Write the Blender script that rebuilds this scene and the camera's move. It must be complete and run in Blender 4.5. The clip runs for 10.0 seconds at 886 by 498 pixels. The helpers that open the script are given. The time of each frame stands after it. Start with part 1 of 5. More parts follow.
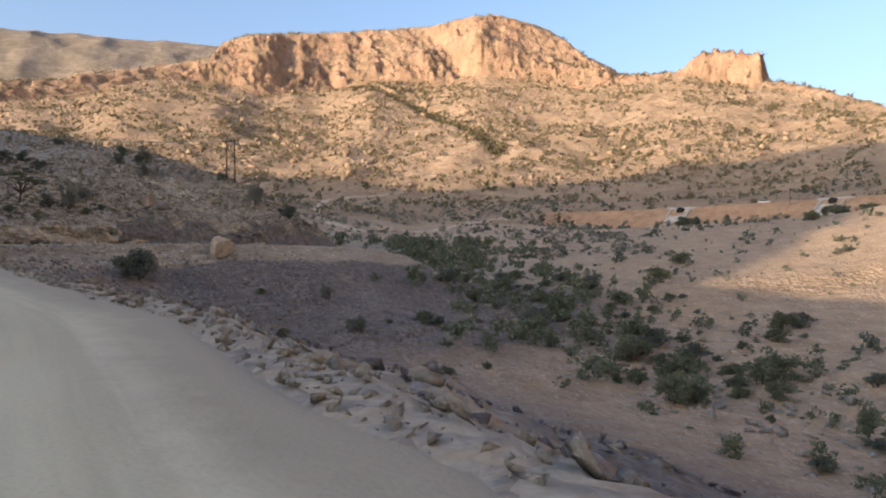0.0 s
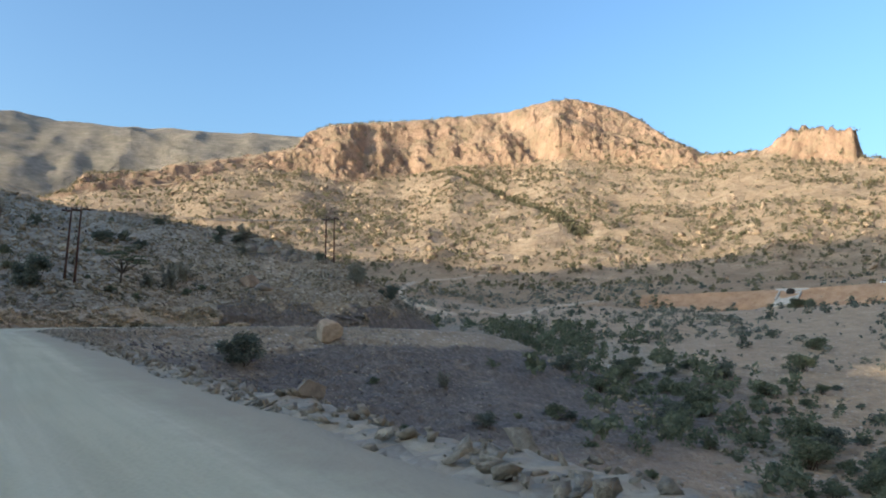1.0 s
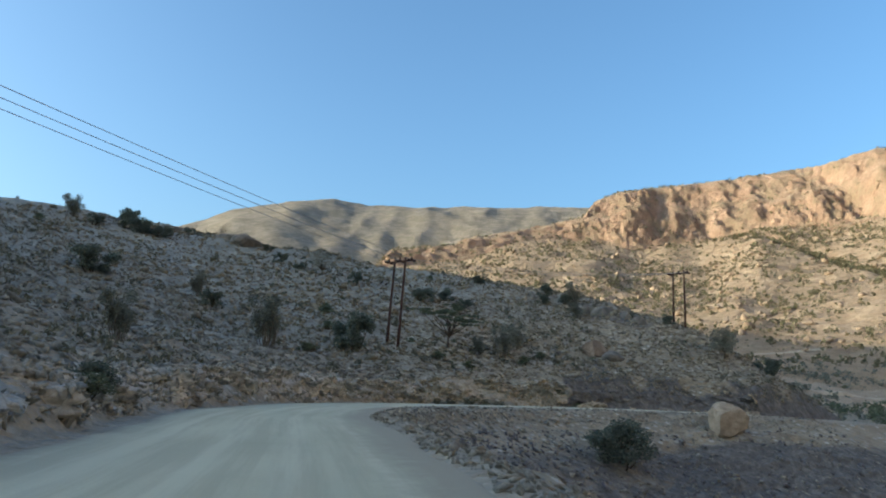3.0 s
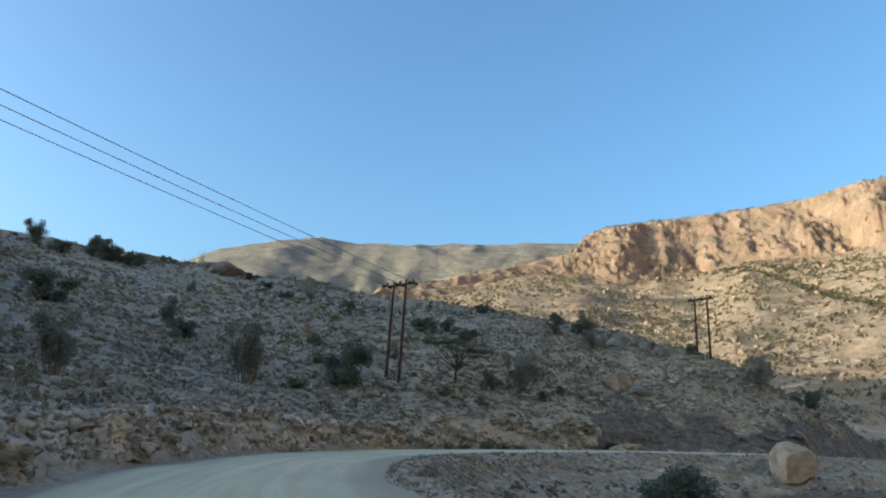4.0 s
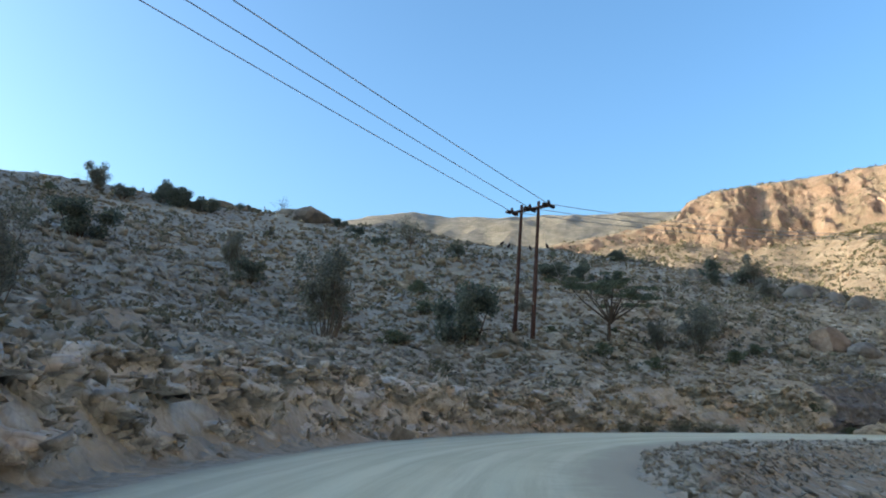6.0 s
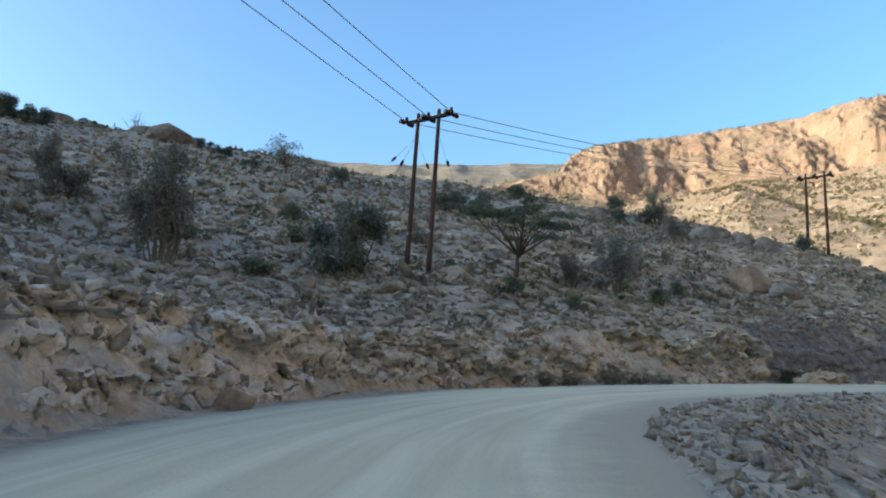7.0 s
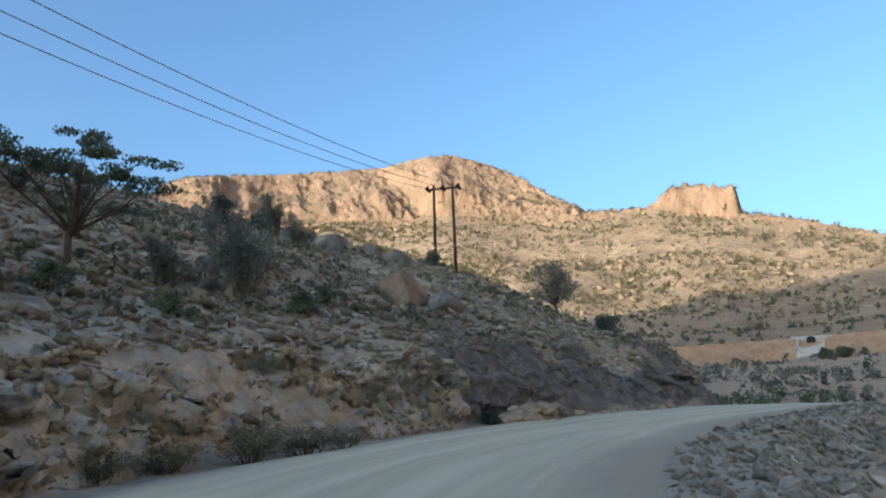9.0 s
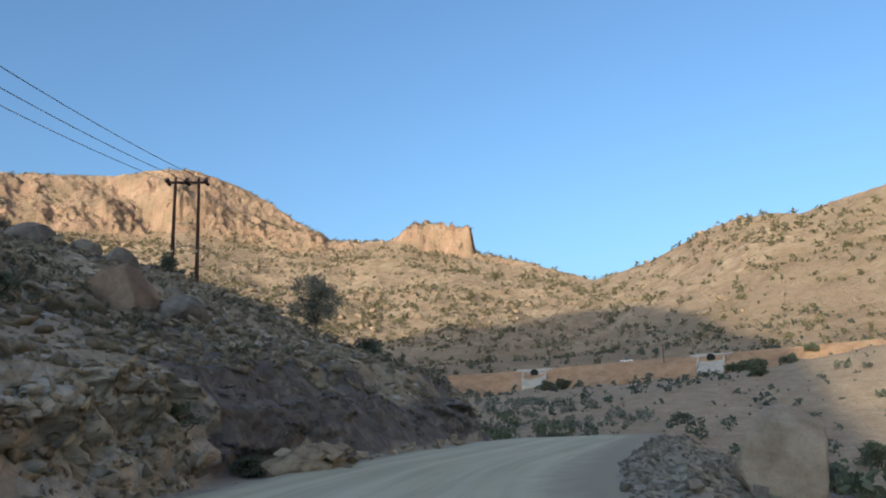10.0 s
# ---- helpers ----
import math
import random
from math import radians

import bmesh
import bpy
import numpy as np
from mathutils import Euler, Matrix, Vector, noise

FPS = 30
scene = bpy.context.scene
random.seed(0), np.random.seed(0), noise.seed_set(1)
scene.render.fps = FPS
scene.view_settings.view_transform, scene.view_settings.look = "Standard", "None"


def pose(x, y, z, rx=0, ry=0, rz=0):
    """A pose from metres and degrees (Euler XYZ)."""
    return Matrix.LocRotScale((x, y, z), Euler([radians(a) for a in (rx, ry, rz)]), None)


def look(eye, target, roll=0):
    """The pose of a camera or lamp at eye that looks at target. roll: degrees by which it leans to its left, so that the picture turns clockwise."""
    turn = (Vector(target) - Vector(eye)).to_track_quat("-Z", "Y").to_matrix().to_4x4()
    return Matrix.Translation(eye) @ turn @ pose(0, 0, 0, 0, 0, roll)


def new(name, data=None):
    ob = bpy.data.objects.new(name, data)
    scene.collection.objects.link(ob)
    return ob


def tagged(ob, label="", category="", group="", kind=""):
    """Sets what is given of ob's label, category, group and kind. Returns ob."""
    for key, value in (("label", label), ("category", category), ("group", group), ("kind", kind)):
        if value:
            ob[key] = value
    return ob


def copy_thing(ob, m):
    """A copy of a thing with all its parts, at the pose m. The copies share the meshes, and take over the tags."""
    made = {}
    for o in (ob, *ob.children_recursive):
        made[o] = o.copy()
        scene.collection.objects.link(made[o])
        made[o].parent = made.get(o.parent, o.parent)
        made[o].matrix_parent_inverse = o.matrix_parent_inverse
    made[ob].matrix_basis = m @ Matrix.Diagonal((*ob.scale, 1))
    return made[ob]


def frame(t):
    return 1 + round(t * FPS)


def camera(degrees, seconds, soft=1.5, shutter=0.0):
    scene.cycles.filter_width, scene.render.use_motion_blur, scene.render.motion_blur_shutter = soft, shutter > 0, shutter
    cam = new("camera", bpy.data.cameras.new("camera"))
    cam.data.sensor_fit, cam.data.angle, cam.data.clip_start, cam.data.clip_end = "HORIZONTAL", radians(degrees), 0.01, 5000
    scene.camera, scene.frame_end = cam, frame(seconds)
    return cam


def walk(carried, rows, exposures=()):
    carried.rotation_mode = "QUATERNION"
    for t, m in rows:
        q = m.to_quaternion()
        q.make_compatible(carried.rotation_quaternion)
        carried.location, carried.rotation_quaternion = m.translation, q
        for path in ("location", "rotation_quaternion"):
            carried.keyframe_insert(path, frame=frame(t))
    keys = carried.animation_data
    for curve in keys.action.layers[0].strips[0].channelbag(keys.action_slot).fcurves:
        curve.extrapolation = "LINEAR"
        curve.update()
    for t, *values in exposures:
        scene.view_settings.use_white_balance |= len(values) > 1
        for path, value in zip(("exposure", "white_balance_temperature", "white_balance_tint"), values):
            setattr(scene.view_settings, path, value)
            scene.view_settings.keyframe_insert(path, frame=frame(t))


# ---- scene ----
cam = camera(61.5, 10.0, soft=1.9)
PATH = [
    (0, (-0.19, -3.3, 0.5), (-0.21, -1.3, 0.47), 0.1),
    (0.5, (-3.936, 1.907, 0.409), (-3.838, 3.896, 0.59), -1.2),
    (1, (-7.733, 7.586, 0.295), (-7.949, 9.565, 0.489), 0.1),
    (1.5, (-11.785, 13.522, 0.377), (-12.422, 15.39, 0.705), 1.5),
    (2, (-15.995, 19.032, 0.433), (-16.76, 20.861, 0.696), 2.4),
    (2.5, (-20.478, 24.681, 0.652), (-21.39, 26.435, 0.95), 2.7),
    (4, (-31.141, 38.463, 0.975), (-32.028, 40.192, 1.448), 1.3),
    (4.5, (-34.495, 42.552, 0.887), (-35.354, 44.304, 1.324), 3.7),
    (5, (-37.986, 46.624, 0.904), (-38.923, 48.35, 1.286), 2.3),
    (5.2, (-39.231, 48.188, 0.889), (-40.242, 49.872, 1.266), 1.5),
    (6.3, (-45.948, 57.555, 0.807), (-47.076, 59.159, 1.201), 2.2),
    (6.5, (-47.035, 59.316, 0.797), (-48.167, 60.934, 1.115), 2.5),
    (7, (-49.512, 63.735, 0.813), (-50.362, 65.524, 1.085), 1.3),
    (7.5, (-51.697, 68.282, 0.839), (-52.261, 70.171, 1.175), 0.4),
    (8, (-53.143, 72.933, 0.808), (-53.389, 74.899, 1.076), 1.0),
    (8.5, (-54.087, 77.031, 0.852), (-54.099, 79.004, 1.178), 0.6),
    (9, (-54.664, 81.104, 0.857), (-54.467, 83.06, 1.224), -2.1),
    (9.5, (-54.728, 85.252, 0.753), (-54.01, 87.075, 1.155), -2.8),
    (10, (-54.237, 89.558, 1.0), (-53.384, 91.317, 1.418), -2.2),
]
walk(cam, [(t, look(eye, target, roll)) for t, eye, target, roll in PATH], [(0.0, 1.45, 7350, 17), (0.4, 1.14, 6450, 6), (1.0, 1.36, 6200, 0), (2.5, 1.28, 6080, -4), (4.5, 1.3, 5950, -6), (5.0, 1.46, 5950, -6), (6.5, 1.58, 5920, -3), (7.0, 1.6, 5950, -2), (8.0, 1.52, 6020, 1), (8.5, 1.42, 6020, 1), (9.0, 1.28, 6040, 1), (9.5, 1.1, 6060, 0), (10.0, 0.92, 6120, 1)])
# ---------------------------------------------------------------- sun, sky
SUN_AZ, SUN_EL = radians(-125.0), radians(10.0)      # azimuth from +y towards +x
SUNV = Vector((math.sin(SUN_AZ) * math.cos(SUN_EL), math.cos(SUN_AZ) * math.cos(SUN_EL), math.sin(SUN_EL)))

world = bpy.data.worlds.new("world")
scene.world = world
world.use_nodes = True
wt = world.node_tree
sky = wt.nodes.new("ShaderNodeTexSky")
sky.sky_type = 'NISHITA'
sky.sun_disc = False
sky.sun_elevation = radians(11.0)
sky.sun_rotation = SUN_AZ
sky.altitude = 600
sky.air_density, sky.dust_density, sky.ozone_density = 1.0, 6.0, 2.5
tone = wt.nodes.new("ShaderNodeMix")
tone.data_type, tone.blend_type = 'RGBA', 'MULTIPLY'
tone.inputs[0].default_value = 1.0
tone.inputs[7].default_value = (0.92, 0.97, 1.06, 1)
wt.links.new(sky.outputs[0], tone.inputs[6])
wt.links.new(tone.outputs[2], wt.nodes["Background"].inputs[0])
wt.nodes["Background"].inputs[1].default_value = 0.15

sun = new("sun", bpy.data.lights.new("sun", 'SUN'))
sun.data.energy, sun.data.angle, sun.data.color = 2.85, radians(0.53), (1.0, 0.78, 0.545)
sun.matrix_world = look(SUNV * 100, (0, 0, 0))

# ---------------------------------------------------------------- noise
def hash01(ix, iy, seed):
    v = np.sin(ix * 127.1 + iy * 311.7 + seed * 74.7) * 43758.5453
    return v - np.floor(v)


def vnoise(x, y, seed=0):
    x, y = np.asarray(x, float), np.asarray(y, float)
    ix, iy = np.floor(x), np.floor(y)
    fx, fy = x - ix, y - iy
    fx, fy = fx * fx * fx * (fx * (fx * 6 - 15) + 10), fy * fy * fy * (fy * (fy * 6 - 15) + 10)
    a, b = hash01(ix, iy, seed), hash01(ix + 1, iy, seed)
    c, d = hash01(ix, iy + 1, seed), hash01(ix + 1, iy + 1, seed)
    return (a + (b - a) * fx) * (1 - fy) + (c + (d - c) * fx) * fy


def fbm(x, y, octaves=4, seed=0):
    """About -1 to 1."""
    total, amp, norm = 0.0, 1.0, 0.0
    for o in range(octaves):
        total = total + amp * (2 * vnoise(x * 2 ** o + 17.3 * o, y * 2 ** o - 9.1 * o, seed + o) - 1)
        norm += amp
        amp *= 0.5
    return total / norm * 1.5


def ridged(x, y, octaves=3, seed=0):
    total, amp, norm = 0.0, 1.0, 0.0
    for o in range(octaves):
        total = total + amp * (1 - np.abs(2 * vnoise(x * 2 ** o + 5.7 * o, y * 2 ** o + 3.3 * o, seed + o) - 1))
        norm += amp
        amp *= 0.5
    return total / norm


def facet(x, y, seed=0, tilt=1.0):
    """Broken rock: irregular cells, each a flat face of its own tilt and depth; about -0.7 to 0.7."""
    x, y = np.broadcast_arrays(np.asarray(x, float), np.asarray(y, float))
    ix, iy = np.floor(x), np.floor(y)
    best, out = np.full(x.shape, 1e9), np.zeros(x.shape)
    for ox in (-1, 0, 1):
        for oy in (-1, 0, 1):
            cx, cy = ix + ox, iy + oy
            ex, ey = x - cx - hash01(cx, cy, seed), y - cy - hash01(cx, cy, seed + 1)
            d = ex * ex + ey * ey
            v = hash01(cx, cy, seed + 2) - 0.5 + tilt * ((hash01(cx, cy, seed + 3) - 0.5) * ex + (hash01(cx, cy, seed + 4) - 0.5) * ey)
            out = np.where(d < best, v, out)
            best = np.minimum(best, d)
    return out


def smin(a, b, k):
    h = np.clip(0.5 + 0.5 * (b - a) / k, 0, 1)
    return b + (a - b) * h - k * h * (1 - h)


def smax(a, b, k):
    return -smin(-a, -b, k)


def step(a, b, v):
    t = np.clip((v - a) / (b - a), 0, 1)
    return t * t * (3 - 2 * t)


# ---------------------------------------------------------------- plan: lines
def spline(points, spacing):
    """A smooth line through the points, in even steps."""
    p = np.array(points, float)
    p = np.vstack([2 * p[0] - p[1], p, 2 * p[-1] - p[-2]])
    out = []
    for i in range(1, len(p) - 2):
        a, b, c, d = p[i - 1:i + 3]
        t = np.linspace(0, 1, 24, endpoint=False)[:, None]
        out.append(0.5 * (2 * b + (c - a) * t + (2 * a - 5 * b + 4 * c - d) * t ** 2 + (3 * b - a - 3 * c + d) * t ** 3))
    out = np.vstack(out + [p[-2:-1]])
    s = np.concatenate([[0], np.cumsum(np.hypot(*np.diff(out[:, :2], axis=0).T))])
    even = np.arange(0, s[-1], spacing)
    return np.stack([np.interp(even, s, out[:, k]) for k in range(out.shape[1])], 1)


# road centre: x, y, z
ROAD = spline([(42, -72, -2.6), (22, -40, -1.8), (8, -18, -1.3), (-3.5, -0.3, -1.05), (-9.4, 9.5, -1.05), (-16.9, 18.7, -0.92), (-28.3, 33.4, -0.66),
               (-37.3, 44.9, -0.54), (-46.1, 55.9, -0.5), (-52.3, 66.2, -0.5), (-55.6, 75.1, -0.5), (-56.5, 83.1, -0.5), (-55.3, 90.3, -0.5),
               (-52.2, 97.6, -0.5), (-46.6, 106, -0.5), (-39.8, 113.2, -0.55), (-32.5, 121, -0.7), (-26.5, 128.5, -1.0), (-21.5, 138, -1.5), (-18.5, 149, -2.2), (-19, 162, -3.2), (-24, 176, -4.6), (-34, 192, -6)], 0.75)
# dry stream bed: x, y, z
BED = spline([(110, -160, -36), (75, -40, -26), (52, 40, -20.5), (38, 68, -18.5), (26, 105, -16), (12, 132, -13), (2, 168, -9), (-5, 220, -4), (-12, 330, 4), (-25, 480, 24), (-60, 700, 60)], 3.0)
HALF = 4.25


def half_right(y):
    """The road's half width on the valley side, which widens towards the bend."""
    return 3.9 + 0.25 * step(40, 65, np.asarray(y, float))


# road on the far side of the valley: x, y, z
FARROAD = spline([(-40, 455, 16.5), (10, 400, 13.5), (62, 372, 13.0), (112, 347, 14.5), (157, 300, 16.5), (192, 250, 18.0), (215, 195, 19.0), (232, 120, 20.0)], 4.0)


def to_line(x, y, line, step_=1):
    """Distance to a line (right of it positive), its height there and its index."""
    ln = line[::step_]
    tx, ty = np.gradient(ln[:, 0]), np.gradient(ln[:, 1])
    n = np.hypot(tx, ty)
    tx, ty = tx / n, ty / n
    d, z, k = np.empty_like(x), np.empty_like(x), np.empty(x.shape, int)
    for a in range(0, len(x), 20000):
        b = slice(a, a + 20000)
        dx, dy = x[b, None] - ln[None, :, 0], y[b, None] - ln[None, :, 1]
        i = np.argmin(dx * dx + dy * dy, axis=1)
        ii = np.arange(len(i))
        ex, ey = dx[ii, i], dy[ii, i]
        side = np.sign(ex * ty[i] - ey * tx[i] + 1e-9)
        d[b], z[b], k[b] = np.hypot(ex, ey) * side, ln[i, 2], i * step_
    return d, z, k


# ---------------------------------------------------------------- plan: heights
O = (-30.0, 45.0)             # the middle of the mountain's compass
RIDGE = np.array([(-80, 1200, 150), (-60, 1150, 160), (-36, 960, 140), (-33.4, 957, 159), (-32.3, 966, 183), (-27.3, 977, 196), (-26.5, 987, 208), (-22.4, 1017, 225), (-17.2, 1058, 255),
                  (-16.0, 1085, 285), (-13.7, 1088, 300), (-6.4, 1075, 308), (0.1, 1052, 311), (2.4, 1043, 318), (4.6, 1036, 322), (8.2, 1036, 306),
                  (10.3, 1024, 284), (12.4, 1018, 251), (14.9, 975, 217), (17.3, 958, 209), (20.1, 948, 211), (28.2, 900, 172), (34.1, 790, 122), (37, 760, 100), (95, 700, 90)], float)
BASE = np.array([(-80, 1100, 130), (-36, 915, 130), (-33.4, 915, 146), (-26.5, 937, 168), (-22.4, 977, 202), (-16.7, 1008, 212), (-13.6, 998, 198), (-8.1, 1000, 200), (-4.5, 1011, 222),
                 (0.1, 985, 208), (4.6, 984, 224), (10.3, 967, 203), (15.0, 935, 191), (20.1, 925, 199), (28.2, 870, 160), (34.1, 760, 116), (95, 650, 85)], float)
FAR = np.array([(-85, 1900, 250), (-54, 1880, 300), (-49.2, 1879, 353), (-46.5, 1879, 385), (-44.5, 1879, 421), (-40.4, 1878, 454), (-36.9, 1928, 482), (-34.2, 1928, 470), (-27, 1928, 474),
                (-16.8, 1878, 469), (-8, 1880, 440), (5, 1800, 300), (95, 1800, 60)], float)
SPUR = np.array([(28, 820, 60), (34, 764, 118), (37.7, 709, 123), (41.5, 655, 136), (43.4, 634, 138), (45.9, 622, 137), (47.6, 610, 131.5), (49.4, 599, 135), (52.6, 586, 139), (65, 580, 150), (95, 580, 150)], float)


def mountain_height(x, y):
    """The wide land: valley sides, the big mountain with its cliffs, the hills beside it."""
    dx, dy = x - O[0], y - O[1]
    r, az = np.hypot(dx, dy), np.degrees(np.arctan2(dx, dy))
    azn = az + 0.25 * fbm(r / 90, az / 3, 2, 31)
    # buttresses and recesses shift the cliff line in and out
    shift = 12 * fbm(x / 120, y / 160, 2, 41) + 26 * np.exp(-((az + 14) / 2.6) ** 2) - 22 * np.exp(-((az + 5.8) / 2.6) ** 2) + 8 * np.exp(-((az - 4.4) / 1.6) ** 2)
    rb, zb = np.interp(azn, BASE[:, 0], BASE[:, 1]), np.interp(azn, BASE[:, 0], BASE[:, 2])
    rr, zr = np.interp(azn, RIDGE[:, 0], RIDGE[:, 1]), np.interp(azn, RIDGE[:, 0], RIDGE[:, 2])
    back = 90.0 * step(-20, -15, az) * (1 - step(15, 21, az))
    rr, zr = rr + back, zr * (rr + back) / rr
    foot_r, foot_z = 430.0, 22.0
    t = np.clip((r - foot_r) / (rb - foot_r), 0, 1)
    low = foot_z + (zb - foot_z) * (0.72 * t + 0.28 * t * t)
    gul = (ridged(az / 9.0, r / 420, 2, 51) - 0.55) * 15 * np.sin(np.pi * np.clip(t, 0, 1)) ** 0.8
    low = low + gul + (3.2 * fbm(x / 34, y / 34, 5, 52) + 1.1 * ridged(x / 9, y / 9, 2, 53)) * np.clip(t * 6, 0, 1)
    # the long gully that runs down to the right below the cliffs
    g_az = np.interp(r, [560, 700, 850, 960, 1010], [7.5, 4.5, 0.0, -4.0, -6.0])
    low = low - 5 * np.exp(-((az - g_az) * r / 57.3 / 10) ** 2) * step(540, 640, r) + 3 * np.exp(-(((az - g_az) * r / 57.3 + 40) / 34) ** 2) * step(540, 640, r)
    shift = shift * np.clip((zr - zb) / 60, 0, 1)
    rb, zb = rb - shift, zb - 0.30 * shift
    rc = rr
    lat = az * 17.5
    rise = np.maximum(zr - zb, 6.0)
    run = 0.92 * rise
    u = np.clip((r - rb) / np.maximum(rc - rb, 12), 0, 1.0)
    hh = zb + rise * np.clip((r - rb) / run, 0, 1)
    wl, wh = lat + 9 * fbm(lat / 30, hh / 26, 3, 44), hh + 8 * fbm(lat / 26, hh / 30, 3, 45)
    # crags, joint blocks and clefts push the face in and out
    push = 4.5 * fbm(wl / 52, wh / 46, 2, 47) + 3.5 * (ridged(wl / 30 + wh / 44, wh / 26, 3, 48) - 0.6)
    push = push + 6.5 * facet(wl / 19 + wh / 36, wh / 14, 49) + 5 * facet(wl / 9 + wh / 18, wh / 6.5, 54) + 4 * facet(wl / 4.4, wh / 3.6 + wl / 12, 59) + 1.2 * fbm(lat / 4.5, hh / 4, 3, 43)
    # a slab that leans across the face, a cave, a side gully
    edge = (lat - 40 - (270 - hh) * 0.62) / 9
    push = push + 14 * step(-1, 1, edge) * (1 - step(1, 11, edge)) * step(205, 225, hh) - 15 * step(-7, -1, edge) * (1 - step(-1, 0.2, edge))
    push = push - 24 * np.exp(-((lat + 77) / 6) ** 2 - ((hh - 219) / 8) ** 2) - 8 * np.exp(-((lat + 132 + 0.5 * (hh - 215)) / 8) ** 2)
    v = np.clip((r - rb + push * step(-6, 14, r - rb)) / run, 0, 1.6)
    top = np.clip(0.74 + 0.2 * fbm(azn / 2.2, r / 300, 2, 46) + 0.16 * np.exp(-((az + 14.0) / 2.5) ** 2) + 0.2 * np.exp(-((az - 4) / 2) ** 2), 0.5, 1)
    steep = np.minimum(top * (0.52 * step(-0.05, 0.42, v) + 0.14 * np.clip((v - 0.3) / 0.4, 0, 1) + 0.34 * step(0.55, 1.05, v)) + (1 - top) * np.clip((u - 0.3) / 0.7, 0, 1) ** 0.85, 1)
    cliff = zb + (zr - zb) * steep + 2.2 * fbm(x / 12, y / 12, 3, 63) * step(0.0, 0.25, u)
    talus = zb + 0.42 * np.clip(r - rb, 0, 60) + 1.5 * fbm(x / 14, y / 14, 3, 69)
    h = np.where(r < rb, low, smax(cliff, np.minimum(talus, zr), 5.0))
    beyond = np.clip(r - np.maximum(rc, rb), 0, None)
    h = smin(h, zr * r / rr + 2.0 * fbm(lat / 12, r / 30, 3, 49), 5.0)
    h = np.where(r > np.maximum(rc, rb), zr - 0.10 * beyond + 3.0 * fbm(x / 16, y / 16, 4, 63), h)
    # flat-topped block of cliffs on the shoulder
    mesa = step(19.3, 21.2, azn + 0.3 * fbm(x / 14, y / 14, 2, 64)) * (1 - step(25.5, 25.9, azn + 0.15 * fbm(x / 9, y / 9, 2, 65)))
    mesa = mesa * step(-34, -20, r - rr + 10 * fbm(x / 18, y / 18, 3, 66)) * (1 - step(60, 80, r - rr))
    h = h + mesa * (np.interp(az, [20, 21.4, 23, 25, 26], [14, 24, 27, 30, 30]) + 2.5 * fbm(x / 10, y / 10, 2, 67) + 5 * facet(lat / 9, r / 12, 74))
    # far mountain behind
    rf, zf = np.interp(az, FAR[:, 0], FAR[:, 1]), np.interp(az, FAR[:, 0], FAR[:, 2])
    tf = np.clip((r - 1150) / (rf - 1150), 0, 1)
    farh = 110 + (zf - 110) * (1 - (1 - tf) ** 1.5) + (34 * (ridged(x / 380 + y / 800, y / 700, 2, 71) - 0.6) + 12 * (ridged(x / 140 + y / 330, y / 420, 2, 73) - 0.55) + 5 * fbm(x / 60, y / 60, 3, 72)) * np.sin(np.pi * tf) ** 0.7
    farh = farh - np.clip(r - rf, 0, None) * 0.35
    h = np.where(r > 1150, np.maximum(h, farh), h)
    return r, az, h


def spur_height(r, az, x, y):
    """The scrubby hill that closes the valley on the far right."""
    rs, zs = np.interp(az, SPUR[:, 0], SPUR[:, 1]), np.interp(az, SPUR[:, 0], SPUR[:, 2])
    t = np.clip((r - 330) / (rs - 330), 0, 1)
    near = 8 + (zs - 8) * (0.8 * t + 0.2 * t * t) + (3.0 * fbm(x / 40, y / 40, 4, 81) + 9 * (ridged(az / 6, r / 500, 2, 82) - 0.6)) * np.sin(np.pi * t)
    return np.where(r < 330, 8 - 0.9 * (330 - r), np.where(r < rs, near, zs - 0.12 * (r - rs)))


# ridge behind and to the left, whose shadow lies over the valley
CAST_Q = [-1500, -80, 28, 50, 58, 66, 75, 82, 104, 125, 142, 173, 229, 258, 286, 313, 335, 355, 381, 446, 700, 1100, 1600]
CAST_H = [110, 118, 115, 130, 150, 168, 186, 200, 212, 236, 249, 267, 285, 268, 255, 244, 226, 207, 198, 201, 160, 90, 60]
CAST_D = 650.0


def cast_height(x, y):
    sx, sy = math.sin(SUN_AZ), math.cos(SUN_AZ)
    cx, cy = O[0] + CAST_D * sx, O[1] + CAST_D * sy
    u = (x - cx) * sx + (y - cy) * sy
    q = (x - cx) * sy - (y - cy) * sx
    return np.interp(q, CAST_Q, CAST_H) + 3 * fbm(q / 45, q * 0 + 3.0, 3, 95) - np.abs(u) * 0.42


def hill_height(x, y, dr, rz):
    """The stony hill on the uphill side of the road."""
    dl = -dr
    left = rz + 1.2 + 0.7 * step(55, 78, y) + 0.22 * (np.clip(dl, 0, 25) - 6) + 0.37 * np.clip(dl - 25, 0, None)
    plane = 6.1 - 0.292 * (x + 70.5) + 0.2625 * (y - 105.9)
    h = smax(left, plane, 2.0)
    cap = 20.6 - 0.105 * (x + 90) - 0.05 * (y - 183)
    u, v = -(x + 46) * 0.846 + (y - 154.8) * 0.54, (x + 46) * 0.54 + (y - 154.8) * 0.84
    back = 13.2 + 0.215 * u - 0.48 * v
    east = 6.8 - 0.66 * (x + 37)
    h = smin(smin(smin(h, cap, 3.0), back, 1.6), east, 2.0)
    return h


